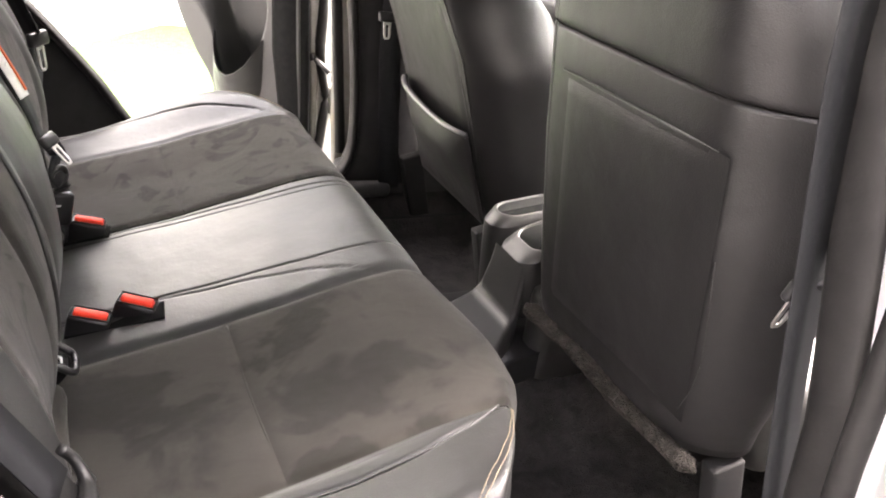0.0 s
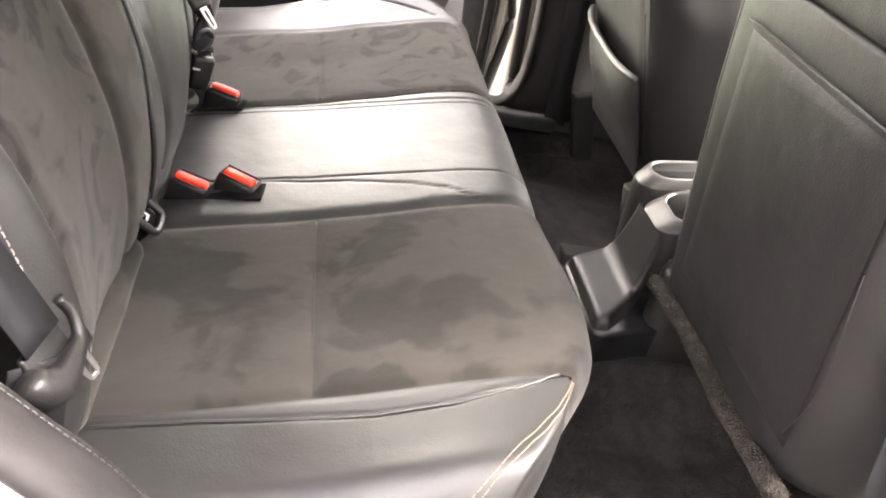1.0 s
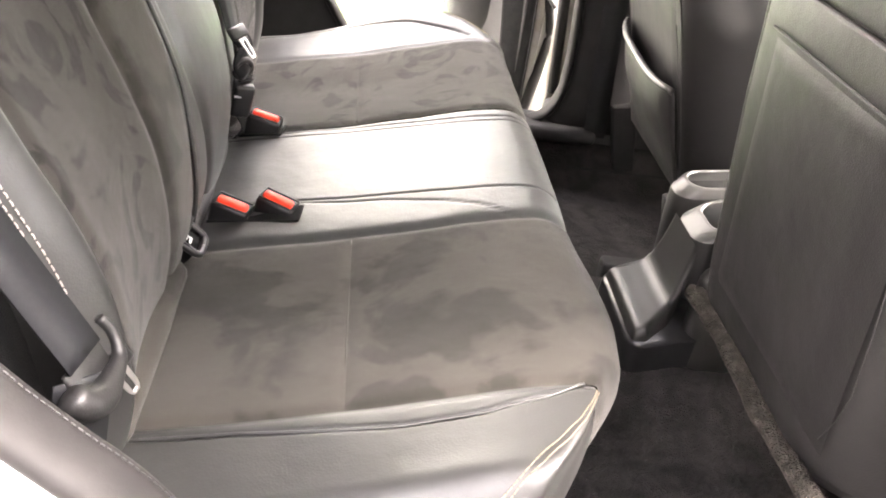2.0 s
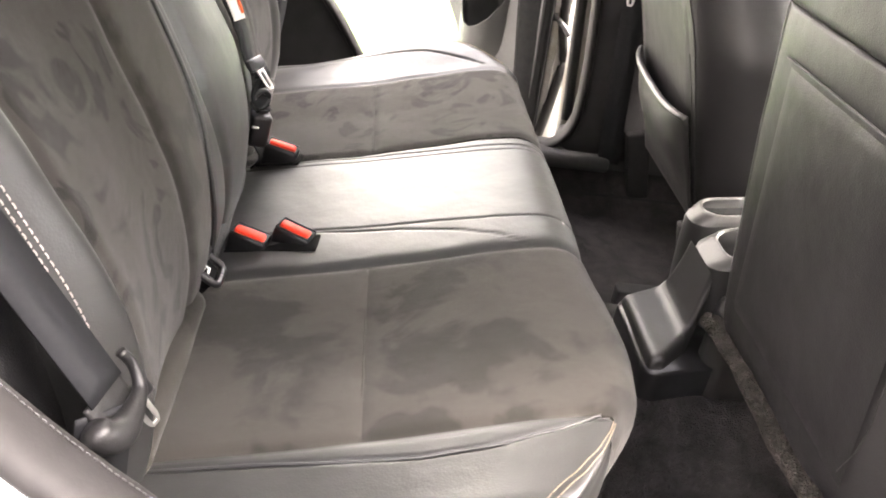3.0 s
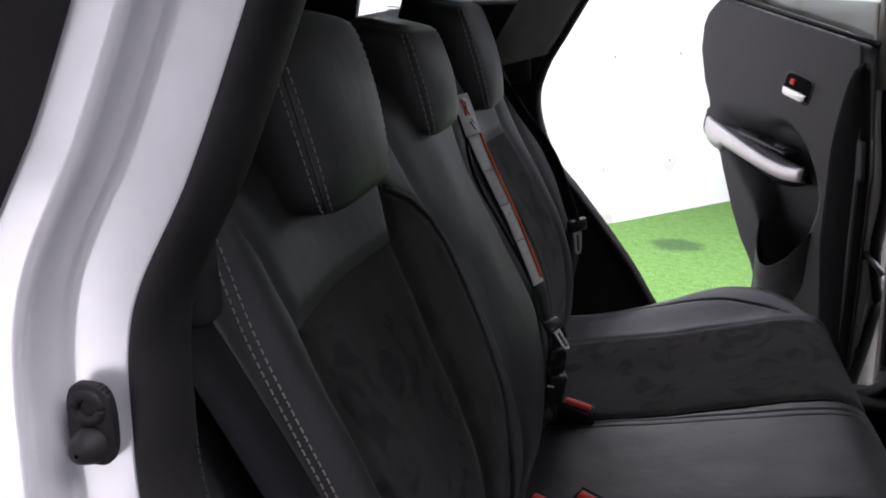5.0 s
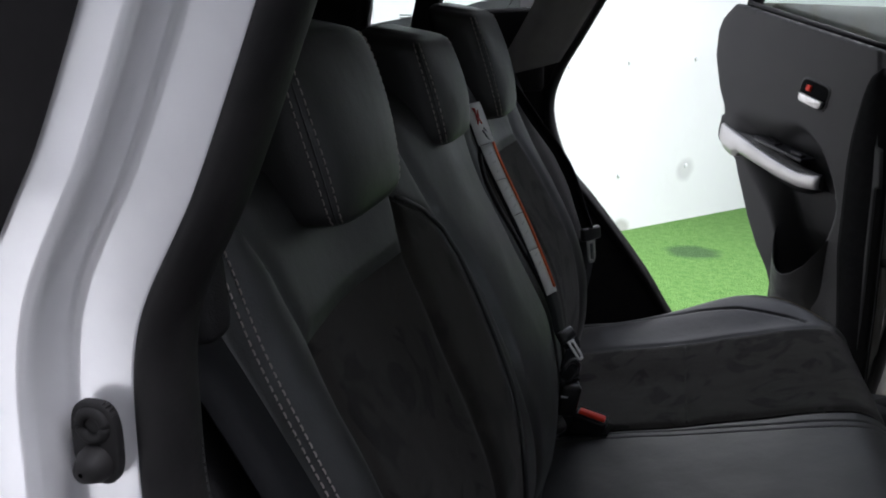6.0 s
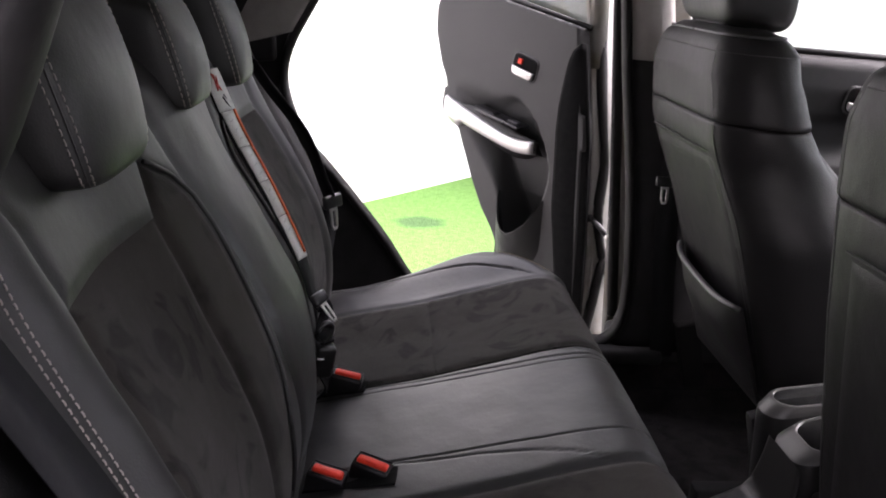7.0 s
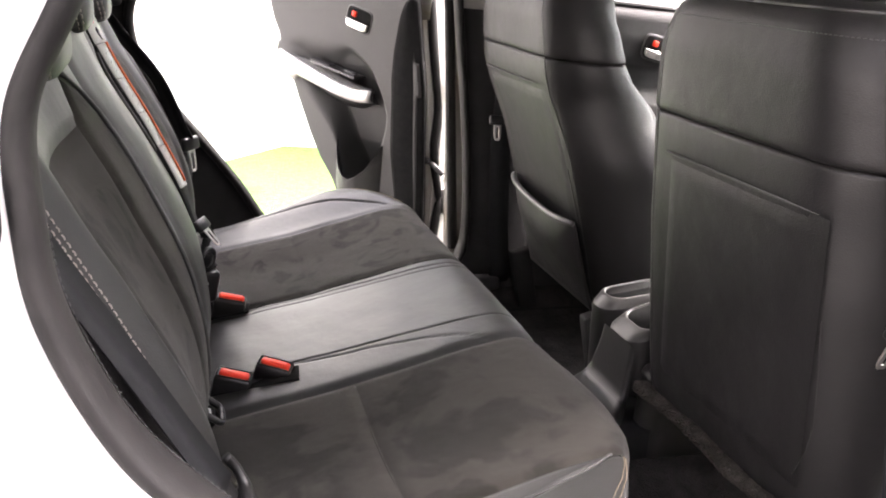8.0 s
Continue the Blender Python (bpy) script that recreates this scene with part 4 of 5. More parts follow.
# ---- front seats ----
def front_seat(cy, flip, pocket, wide, recline, slim, seam_z, label):
    """Seen from behind: lofted back in two covers, a stitched panel, cushion, headrest and felt skirt."""
    s = thing("bucket_seat", label, "car seat", "front seats")
    xr = lambda z: 0.545 - 0.13 * (z - 1.05) + (0.9 * (z - 1.20) ** 2 if z > 1.20 else 0) + recline * max(0.0, 1.10 - z) - (0.012 if pocket else 0)
    aside = lambda z: (-0.045 if pocket else 0) * smooth((1.08 - z) / 0.14)
    hw = lerp_table([(z, v * wide * (1 - slim * smooth((0.98 - z) / 0.35))) for z, v in ((0.60, 0.225), (0.75, 0.250), (0.95, 0.258), (1.10, 0.253), (1.18, 0.240), (1.24, 0.215), (1.262, 0.190), (1.272, 0.150))])
    dp = lerp_table([(0.60, 0.12), (0.8, 0.17), (0.98, 0.20), (1.05, 0.19), (1.10, 0.155), (1.15, 0.142), (1.24, 0.122), (1.258, 0.10), (1.272, 0.06)])
    xo = lerp_table([(0.60, 0.015), (0.68, 0.0), (1.2, 0.0), (1.25, 0.012), (1.272, 0.035)])

    # half outline from the middle of the back, round the chamfered corner, to the front
    half = spline([(0.0, 0.0, 0), (0.40, 0.0, 0), (0.60, 0.004, 0), (0.675, 0.016, 0), (0.76, 0.070, 0), (0.90, 0.26, 0), (0.985, 0.50, 0), (1.0, 0.70, 0), (0.93, 0.92, 0), (0.70, 1.0, 0), (0.0, 1.0, 0)], 34)

    def sect(z, grow=0.0):
        w, d, x0 = hw(z) + grow, dp(z) + grow * 2, xr(z) + xo(z) - grow
        r = [Vector((x0 + d * q.y, cy + aside(z) + w * q.x, z)) for q in half]
        r += [Vector((x0 + d * q.y, cy + aside(z) - w * q.x, z)) for q in half[-2:0:-1]]
        return r
    zs = [0.64 + (seam_z - 0.64) * i / 30 for i in range(31)]
    rows = [sect(z) for z in zs]
    rows[-1] = sect(seam_z, -0.002)
    rows[-2] = sect(seam_z - 0.006, -0.001)
    part("lower_cover", grid(rows, True, True), SEAT_BACK, s, "black vinyl lower back cover")
    zs = [seam_z + 0.002, seam_z + 0.006, seam_z + 0.012] + [seam_z + 0.02 + (1.252 - seam_z) * i / 14 for i in range(15)]
    rows = [sect(z, -0.002 if i == 0 else (0.0 if i == 1 else 0.0006)) for i, z in enumerate(zs)]
    part("upper_cover", grid(rows, True, True), SEAT_BACK, s, "black vinyl upper back cover")
    hem = sect(1.236, 0.0008)
    part("top_seam", stitches([p for p in hem + hem[:1]], 0.004, 0.0018, 0.0006), DARK_THREAD, s, "fine stitched hem")
    edge = sect(1.262, 0.001)
    part("piping", tube([p for k, p in enumerate(edge + edge[:1])], 0.0025, 6), LEATHER, s, "black piping")
    # stitched panel on the back
    pw, z0, z1 = (0.150, 0.70, seam_z - 0.055) if pocket else (0.128, 0.70, 1.045)
    lo_w = 0.150 if pocket else 0.195
    rows = []
    for i in range(25):
        z = z0 + (z1 - z0) * i / 24
        r = []
        for j in range(25):
            y = cy - lo_w + (lo_w + pw) * j / 24
            d = min(z - z0, z1 - z, (y - cy + lo_w) * (1 if pocket else 0.16), cy + pw - y)
            r.append((xr(z) + 0.002 - 0.0042 * smooth(d / 0.011), y + aside(z), z))
        rows.append(r)
    part("back_panel", grid(rows), SEAT_BACK, s, "black vinyl map panel")
    seam = [(xr(z1 + 0.003) - 0.004, cy + aside(z1) - lo_w + 0.012 + (lo_w + pw - 0.012) * j / 20, z1 + 0.003) for j in range(21)]
    part("seam", tube(seam, lambda w: 0.0005 + 0.0011 * smooth(w / 0.2), 6), DARK_THREAD, s, "grey panel seam")
    part("seam", tube([(xr(z) - 0.004, cy + aside(z) - lo_w - q, z) for z, q in ((0.93, 0.012), (0.87, 0.017), (0.80, 0.020), (0.76, 0.012), (0.72, -0.004))], 0.0007, 6), SEAT_BACK, s)
    for sgn in ((-1, 1) if pocket else (1,)):
        pts = [Vector((xr(z) + xo(z) + 0.012 * dp(z), cy + aside(z) + sgn * 0.668 * hw(z), z)) for z in [0.66 + 0.6 * k / 40 for k in range(41)]]
        part("corner_seam", tube(pts, 0.0009, 6), LEATHER, s, "black corner seam")
    if pocket:
        rows = []
        for i in range(21):
            w = i / 20
            z = 0.640 + 0.190 * w
            r = []
            for j in range(31):
                v = 2 * j / 30 - 1
                y = cy + aside(z) - 0.010 + v * (pw + 0.006)
                r.append((xr(z) - 0.006 - 0.030 * smooth(w * 1.2) * (1 - v ** 4) * (0.5 + 0.5 * math.sin(math.pi * (0.15 + 0.75 * w))), y, z + (0.010 * v - 0.006 * (1 - v * v)) * w))
            rows.append(r)
        part("map_pocket", thick(grid(rows), 0.004), SEAT_BACK, s, "sagging black vinyl map pocket")
        lip = [(xr(0.83) - 0.012 - 0.020 * (1 - v ** 4), cy + aside(0.83) - 0.010 + v * (pw + 0.006), 0.832 + 0.010 * v - 0.006 * (1 - v * v)) for v in [k / 12 - 1 for k in range(25)]]
        part("pocket_lip", tube(lip, 0.0065, 8), LEATHER, s, "rolled pocket lip")
    # cushion, skirt and runner
    part("seat_cushion", block((0.46, 0.44, 0.16), pose(0.97, cy + 0.02, 0.66, 0, -8, 0), 0.05, 4), LEATHER, s, "black leather seat cushion")
    skirt = []
    for i in range(26):
        y = cy + (-0.235 + 0.42 * i / 25) * (-flip if flip > 0 else 1) + (0.0 if flip < 0 else -0.02)
        skirt.append((0.596 + 0.55 * recline + 0.006 * noise.noise((y * 9, 0, cy)) + (0.012 if flip > 0 else 0), y, 0.650 + 0.008 * noise.noise((y * 7, 3, cy)) - (0.010 if flip > 0 else 0)))
    part("felt_skirt", tube(skirt, lambda w: (0.016 + 0.004 * noise.noise((w * 9, cy, 2))) * (0.25 + 0.75 * smooth(w / 0.03) * smooth((1 - w) / 0.03)), 12, 0.7), FELT, s, "worn brown felt skirt")
    for sgn in (-1, 1):
        part("runner", block((0.60, 0.035, 0.05), pose(0.88, cy + sgn * 0.20, 0.452), 0.006), LINING, s, "dark seat runner")
        part("riser", block((0.05, 0.03, 0.16), pose(0.70, cy + sgn * 0.20, 0.55, 0, -14, 0), 0.005), LINING, s)
    headrest(cy + (0.0 if pocket else -0.005), 0.140 if pocket else 0.127, 0.17, LEATHER, s, base=(0.540, 1.269 if pocket else 1.266), lean=0.10, face=-1, deep=0.12, thread=DARK_THREAD, bulge=0.01)
    return s


front_seat(-0.240, -1, False, 0.98, 0.0, 0.07, 1.10, "front seat back in black vinyl with stitched upper cover")
front_seat(0.470, 1, True, 0.98, 0.20, 0.0, 1.126, "front seat back in black vinyl with sagging map pocket")

# ---- centre console ----
con = thing("centre_console", "dark satin plastic centre console with rear cup holder", "console")


def console_ring(x, half, low, top, cy=-0.01, r=0.45):
    out = []
    for k in range(36):
        a = 2 * math.pi * k / 36
        c, sn = math.cos(a), math.sin(a)
        out.append((x, cy + half * math.copysign(abs(c) ** r, c), (low + top) / 2 + (top - low) / 2 * math.copysign(abs(sn) ** r, sn)))
    return out


secs = [(0.735, 0.085, 0.49, 0.735), (0.74, 0.088, 0.49, 0.748), (0.75, 0.09, 0.49, 0.752), (0.9, 0.095, 0.49, 0.76), (1.4, 0.10, 0.49, 0.79)]
part("console_body", grid([console_ring(*q) for q in secs], True, True), SHADE_BELT_PLASTIC, con, "console body in shade-darkened plastic")


def tray_ring(z, xf, xb, y0, y1, r, tilt=0.0):
    """A rounded oblong in plan, rising towards the front of the car by tilt."""
    out = []
    for cx0, cy0, a0 in ((xb - r, y1 - r, 0), (xf + r, y1 - r, 90), (xf + r, y0 + r, 180), (xb - r, y0 + r, 270)):
        for k in range(9):
            a = math.radians(a0 + 90 * k / 8)
            x, y = cx0 + r * math.cos(a), cy0 + r * math.sin(a)
            out.append((x, y, z + tilt * (x - xf)))
    return out


def cup_tray(xf, xb, y0, y1, low, top, slope, side, tilt):
    """An open oblong tray: sloping collar with a thin lip; steep body and well coloured dark for shade."""
    r = 0.030
    wall = [(low, 0.012), (low + 0.02, 0.008), (low + 0.6 * (top - low), 0.002), (top - 0.026, 0.0), (top - 0.020, 0.0008)]
    part("tray_body", grid([tray_ring(z, xf - 0.010 + q, xb, y0 + 0.3 * q, y1 - 0.3 * q, r, tilt * smooth((z - low) / (top - low))) for z, q in wall], True), SHADE_BELT_PLASTIC, con, "tray body in shade-darkened plastic")
    rings = [(top - 0.020, -0.0092, 0.0002), (top - 0.0175, -0.0075, 0.001), (top - 0.002, slope - 0.004, side - 0.003), (top, slope - 0.001, side - 0.001), (top + 0.0005, slope + 0.0015, side + 0.001), (top - 0.002, slope + 0.003, side + 0.002)]
    part("tray_collar", grid([tray_ring(z, xf + q, xb - e, y0 + e, y1 - e, r - 0.3 * e, tilt) for z, q, e in rings], True), CONSOLE, con, "satin tray collar")
    e, q = side + 0.002, slope + 0.003
    well = [(top - 0.002, 0.0), (top - 0.04, 0.002), (top - 0.085, 0.004), (top - 0.09, 0.010)]
    part("tray_well", grid([tray_ring(z, xf + q + d, xb - e - d, y0 + e + d, y1 - e - d, r - 0.3 * e - 0.3 * d, tilt) for z, d in well], True, True), EDGE_BLACK, con, "tray well coloured dark for shade")


cup_tray(0.600, 0.74, -0.032, 0.068, 0.600, 0.722, 0.014, 0.007, 0.30)
cup_tray(0.606, 0.74, 0.084, 0.152, 0.560, 0.734, 0.008, 0.004, 0.14)
part("side_ledge", grid([tray_ring(z, 0.606 + q, 0.74, -0.088 + q, -0.026, 0.026, 0.1) for z, q in ((0.50, 0.0), (0.655, 0.0), (0.664, 0.003), (0.668, 0.010), (0.669, 0.018))], True, True), CONSOLE, con, "satin side ledge")
# sloping foot that sweeps up into the tray body, over a black plinth
far_y = lerp_table([(0.513, 0.068), (0.575, 0.079), (0.5905, 0.068)])
near_y = lerp_table([(0.513, -0.094), (0.53, -0.093), (0.577, -0.045), (0.5905, -0.030)])
sweep = spline([(0.513, 0, 0.572), (0.5145, 0, 0.584), (0.522, 0, 0.5915), (0.545, 0, 0.599), (0.566, 0, 0.607), (0.577, 0, 0.620), (0.583, 0, 0.645), (0.588, 0, 0.675), (0.5905, 0, 0.701)], 60)
rows = []
for p in sweep:
    a, b = near_y(p.x), far_y(p.x)
    inner = [(p.x, a + (b - a) * k / 14, p.z) for k in range(1, 14)]
    rows.append([(p.x + 0.006, a - 0.005, p.z - 0.040), (p.x + 0.003, a - 0.004, p.z - 0.010), (p.x + 0.001, a - 0.001, p.z - 0.003), (p.x, a + 0.004, p.z)] + inner
                + [(p.x, b - 0.004, p.z), (p.x + 0.001, b + 0.001, p.z - 0.003), (p.x + 0.003, b + 0.003, p.z - 0.010), (p.x + 0.006, b + 0.004, p.z - 0.040)])
turn = next(k for k, p in enumerate(sweep) if p.z > 0.609)
# one moulding: the steep part's shade is put in as darker plastic
part("foot_cover", grid(rows[:turn + 1]), CONSOLE, con, "satin grey foot cover")
part("tray_front", grid(rows[turn:]), SHADE_BELT_PLASTIC, con, "sweep up to the trays in shade-darkened plastic")
outline_xy = [(0.506, -0.086), (0.511, -0.100), (0.530, -0.106), (0.60, -0.084), (0.70, -0.080), (0.70, 0.080), (0.585, 0.084), (0.530, 0.078), (0.511, 0.074), (0.506, 0.060)]
part("plinth", grid([[(x + q, y, z) for x, y in outline_xy] for z, q in ((0.485, 0.004), (0.50, 0.0), (0.565, 0.0), (0.572, 0.003))], True, True), BLACK, con, "black plinth")
part("badge", block((0.003, 0.014, 0.010), pose(0.511, -0.072, 0.528), 0.001), METAL, con, "small metal clip")


# ---- doors ----
# far rear door, swung out on its front hinges
HINGE = Vector((0.490, 0.800, 0))
DOOR = Matrix(((-0.594, -0.804, 0, HINGE.x), (0.804, -0.594, 0, HINGE.y), (0, 0, 1, 0), (0, 0, 0, 1)))
door = thing("rear_car_door", "open rear car door with charcoal panel and silver pull", "car door", "car doors")
door.matrix_world = DOOR @ pose(0, -0.055, 0)
d_lo = lerp_table([(0.45, 0.045), (0.70, 0.058), (0.97, 0.079), (1.18, 0.115), (1.31, 0.140)])
d_hi = lerp_table([(0.45, 0.22), (0.52, 0.25), (0.60, 0.31), (0.664, 0.355), (0.74, 0.425), (0.805, 0.468), (0.90, 0.520), (0.935, 0.536), (0.955, 0.566), (0.98, 0.582), (1.01, 0.590), (1.035, 0.592), (1.06, 0.598), (1.10, 0.622),
                   (1.18, 0.650), (1.24, 0.650), (1.27, 0.637), (1.295, 0.610), (1.31, 0.59)])
sill_z = lambda a: 1.222 + 0.178 * (a - 0.10)


RECESS = spline([(0.50, 1.070, 0), (0.411, 1.066, 0), (0.318, 1.048, 0), (0.251, 1.006, 0), (0.220, 0.965, 0), (0.196, 0.920, 0), (0.186, 0.875, 0), (0.196, 0.825, 0), (0.210, 0.775, 0), (0.226, 0.720, 0),
                 (0.252, 0.680, 0), (0.285, 0.670, 0), (0.312, 0.690, 0), (0.326, 0.735, 0), (0.346, 0.778, 0), (0.378, 0.825, 0), (0.418, 0.865, 0), (0.470, 0.915, 0), (0.525, 0.985, 0), (0.545, 1.045, 0), (0.50, 1.070, 0)], 90)
recess_depth = lerp_table([(0.62, 0.10), (0.74, 0.098), (0.80, 0.072), (0.90, 0.056), (0.95, 0.042), (1.0, 0.022), (1.06, 0.008)])


def inside_recess(a, z):
    """Distance inwards from the recess outline; negative outside."""
    best, odd = 9.0, False
    for p, q in zip(RECESS, RECESS[1:]):
        ux, uz = q.x - p.x, q.y - p.y
        k = min(max(((a - p.x) * ux + (z - p.y) * uz) / (ux * ux + uz * uz + 1e-12), 0), 1)
        best = min(best, math.hypot(a - p.x - k * ux, z - p.y - k * uz))
        if (p.y > z) != (q.y > z) and a < p.x + (z - p.y) / (q.y - p.y) * ux:
            odd = not odd
    return best if odd else -best


def door_face(a, z):
    """How far the inner panel stands proud: a hollow round the armrest that deepens into a bottle pocket with a raised rim."""
    n = 0.030
    d = inside_recess(a, z)
    soft = 0.012 + 0.060 * smooth((a - 0.30) / 0.1) * smooth((z - 0.72) / 0.08)
    n -= recess_depth(z) * smooth((d + 0.002) / soft)
    n += 0.012 * math.exp(-((z - 0.985) / 0.03) ** 2) * smooth((a - 0.48) / 0.08)
    n += 0.010 * smooth((0.70 - z) / 0.05) * smooth((a - 0.16) / 0.08)
    return n


rows = []
for i in range(141):
    z = 0.47 + 0.84 * i / 140
    a0, a1 = d_lo(z), d_hi(z)
    r = []
    for j in range(97):
        a = a0 + (a1 - a0) * j / 96
        zz = min(z, sill_z(a))
        e = min(a - a0, a1 - a)
        r.append((a, door_face(a, zz) - 0.022 * (1 - smooth(e / (0.018 if abs(zz - 0.995) > 0.04 else 0.006))) - (0.02 if z > sill_z(a) + 0.004 else 0), zz))
    rows.append(r)
part("inner_panel", grid(rows), DOOR_PLASTIC, door, "charcoal moulded door panel")
# front wall of the bottle pocket: bulges out of the panel, its rim dips in the middle
pocket_rim = lerp_table([(0.190, 0.815), (0.202, 0.782), (0.222, 0.745), (0.245, 0.722), (0.268, 0.711), (0.290, 0.714), (0.312, 0.733), (0.332, 0.765), (0.350, 0.800)])
rows = []
for k in range(49):
    a = 0.190 + 0.160 * k / 48
    v = (a - 0.270) / 0.080
    full = max(0.0, 1 - v * v) ** 0.8
    top = pocket_rim(a)
    r = []
    for j in range(15):
        w = j / 14
        z = 0.575 + (top - 0.575) * w
        r.append((a, 0.028 + 0.042 * full * smooth(w * 1.25) + 0.004 * full * smooth((w - 0.85) / 0.15), z))
    lip = 0.032 + 0.046 * full
    r += [(a, lip - 0.003, top + 0.004), (a, lip - 0.008, top + 0.003), (a, lip - 0.011, top - 0.004), (a, lip - 0.014, top - 0.03), (a, lip - 0.016, 0.60)]
    rows.append(r)
part("bottle_pocket", grid(rows), DOOR_PLASTIC, door, "charcoal bottle pocket with a rounded rim")
# shell: outer skin following the same outline
rows = []
for i in range(31):
    z = 0.42 + 0.89 * i / 30
    a0, a1 = d_lo(z), d_hi(max(z, 0.47)) - 0.014
    rows.append([(a0, 0.0, z), (a0 + 0.014, 0.0, z), (a0 + 0.02, -0.10, z), (a1 - 0.022, -0.10, z), (a1 - 0.014, -0.03, z), (a1 - 0.004, -0.02, z), (a1, -0.03, z), (a1, -0.09, z), (a1 - 0.02, -0.12, z), ((a0 + a1) / 2, -0.145, z), (a0 + 0.02, -0.12, z), (a0, -0.09, z)])
part("shell", grid(rows, True, True), SHADED_SHUT, door, "dusty silver door shell, darkened as in shade")
# black edge trim on the hinge side, rounded off at the top
rows = []
for i in range(41):
    z = 0.46 + 0.735 * i / 40
    w = math.sqrt(max(0.0, 1 - max(0, (z - 1.02) / 0.1752) ** 2))
    right = d_lo(z) - 0.004
    left = right + 0.006 + float(np.interp(z, [0.46, 0.64, 0.80, 0.98, 1.10, 1.2], [0.060, 0.075, 0.094, 0.090, 0.068, 0.06])) * w
    rows.append([(left + (right - left) * j / 10, 0.033 - 0.012 * (j / 10) ** 2 + 0.004 * math.sin(math.pi * j / 10), z) for j in range(11)])
part("edge_trim", thick(grid(rows), 0.006), EDGE_BLACK, door, "black felted edge trim")
# armrest with silver pull
arm = lambda w: Vector((0.568 - 0.333 * w, 0, float(np.interp(w, [0, 0.08, 0.22, 0.7, 0.84, 1.0], [1.006, 0.998, 0.985, 0.944, 0.936, 0.938]))))
rows = []
for i in range(3, 25):
    p = arm(i / 24)
    k = math.sin(math.pi * min(max((i - 3) / 21, 0.06), 0.94)) ** 0.4
    rows.append([(p.x, 0.03, p.z + 0.030 * k), (p.x, 0.034, p.z + 0.026 * k), (p.x, 0.042 * (0.7 + 0.3 * k), p.z + 0.012), (p.x, 0.044 * (0.7 + 0.3 * k), p.z - 0.004),
                 (p.x, 0.036, p.z - 0.030 * k), (p.x, 0.0, p.z - 0.055 * k)])
part("armrest", grid(rows, True, True), DOOR_PLASTIC, door, "charcoal armrest")
rows = []
for i in range(29):
    w = i / 28
    p = arm(w)
    hgt = float(np.interp(w, [0, 0.04, 0.17, 0.21, 0.8, 0.95, 1.0], [0.044, 0.056, 0.058, 0.039, 0.031, 0.031, 0.029]))
    n0 = 0.036 + 0.008 * math.sin(math.pi * w)
    rows.append([(p.x, n0, p.z + 0.012), (p.x, n0 + 0.008, p.z + 0.008), (p.x, n0 + 0.010, p.z - hgt * 0.5), (p.x, n0 + 0.004, p.z + 0.010 - hgt), (p.x, n0 - 0.01, p.z + 0.008 - hgt), (p.x, n0 - 0.012, p.z + 0.010)])
part("pull_handle", grid(rows, True, True), SATIN, door, "satin silver door pull")
# window switch and recess
part("switch_plate", block((0.16, 0.045, 0.008), pose(0.36, 0.030, 0.988, 0, -9, 0), 0.003), BLACK, door, "black switch plate")
part("window_switch", block((0.035, 0.016, 0.010), pose(0.31, 0.034, 0.985, 0, -9, 0), 0.003), PLASTIC, door, "window switch")
part("pull_cup", block((0.075, 0.028, 0.006), pose(0.41, 0.034, 1.001, 0, -9, 0), 0.003), RUBBER, door)


def release(parent, a, n, z, sgn=1):
    """Inside release: a rounded black cup, a curved chrome lever and a red lock tab."""
    def oval(rx, rz, low=-2.0, high=2.0):
        out = []
        for k in range(40):
            t = 2 * math.pi * k / 40
            c, q = math.cos(t), math.sin(t)
            out.append((rx * math.copysign(abs(c) ** 0.38, c), rz * min(max(math.copysign(abs(q) ** 0.45, q), low), high)))
        return out
    m = Matrix(((1, 0, 0, a), (0, 0, 1, n), (0, 1, 0, z), (0, 0, 0, 1))) @ pose(0, 0, 0, 0, 0, 12 * sgn)
    part("release_bezel", prism(oval(0.044, 0.031), 0.004, m, 0.0015), GREY_PLASTIC, parent, "dark release rim")
    part("release_cup", prism(oval(0.040, 0.027), 0.0055, m, 0.001), EDGE_BLACK, parent, "black release cup")
    part("release_lever", prism(oval(0.036, 0.022, -1.0, -0.12), 0.012, m @ pose(0, -0.003, 0), 0.003), METAL, parent, "chrome release lever")
    part("lock_tab", block((0.013, 0.013, 0.010), m @ pose(0.014 * sgn, 0.010, 0.006), 0.002), RED, parent, "red lock tab")


release(door, 0.293, 0.028, 1.122)
# window: frame and tinted pane
pane = prism([(0.11, 1.20), (0.56, 1.30), (0.50, 1.50), (0.40, 1.60), (0.14, 1.60)], 0.004, Matrix(((1, 0, 0, 0), (0, 0, -1, -0.02), (0, 1, 0, 0), (0, 0, 0, 1))))
g = part("window_pane", pane, GLASS, door, "grey tinted window pane", smooth=False)
g.visible_shadow = False
part("sill_seal", tube([(0.12, 0.006, 1.228), (0.30, 0.006, 1.262), (0.555, 0.006, 1.308)], 0.007, 8), RUBBER, door, "black sill seal")
part("window_post", tube([(0.573, -0.015, 1.27), (0.545, -0.015, 1.38), (0.47, -0.02, 1.52), (0.40, -0.02, 1.62)], 0.020, 10), RUBBER, door, "black window frame")
part("window_post", tube([(0.115, -0.02, 1.14), (0.13, -0.015, 1.40), (0.15, -0.02, 1.62)], 0.022, 10), SHADED_SHUT, door, "silver window frame")
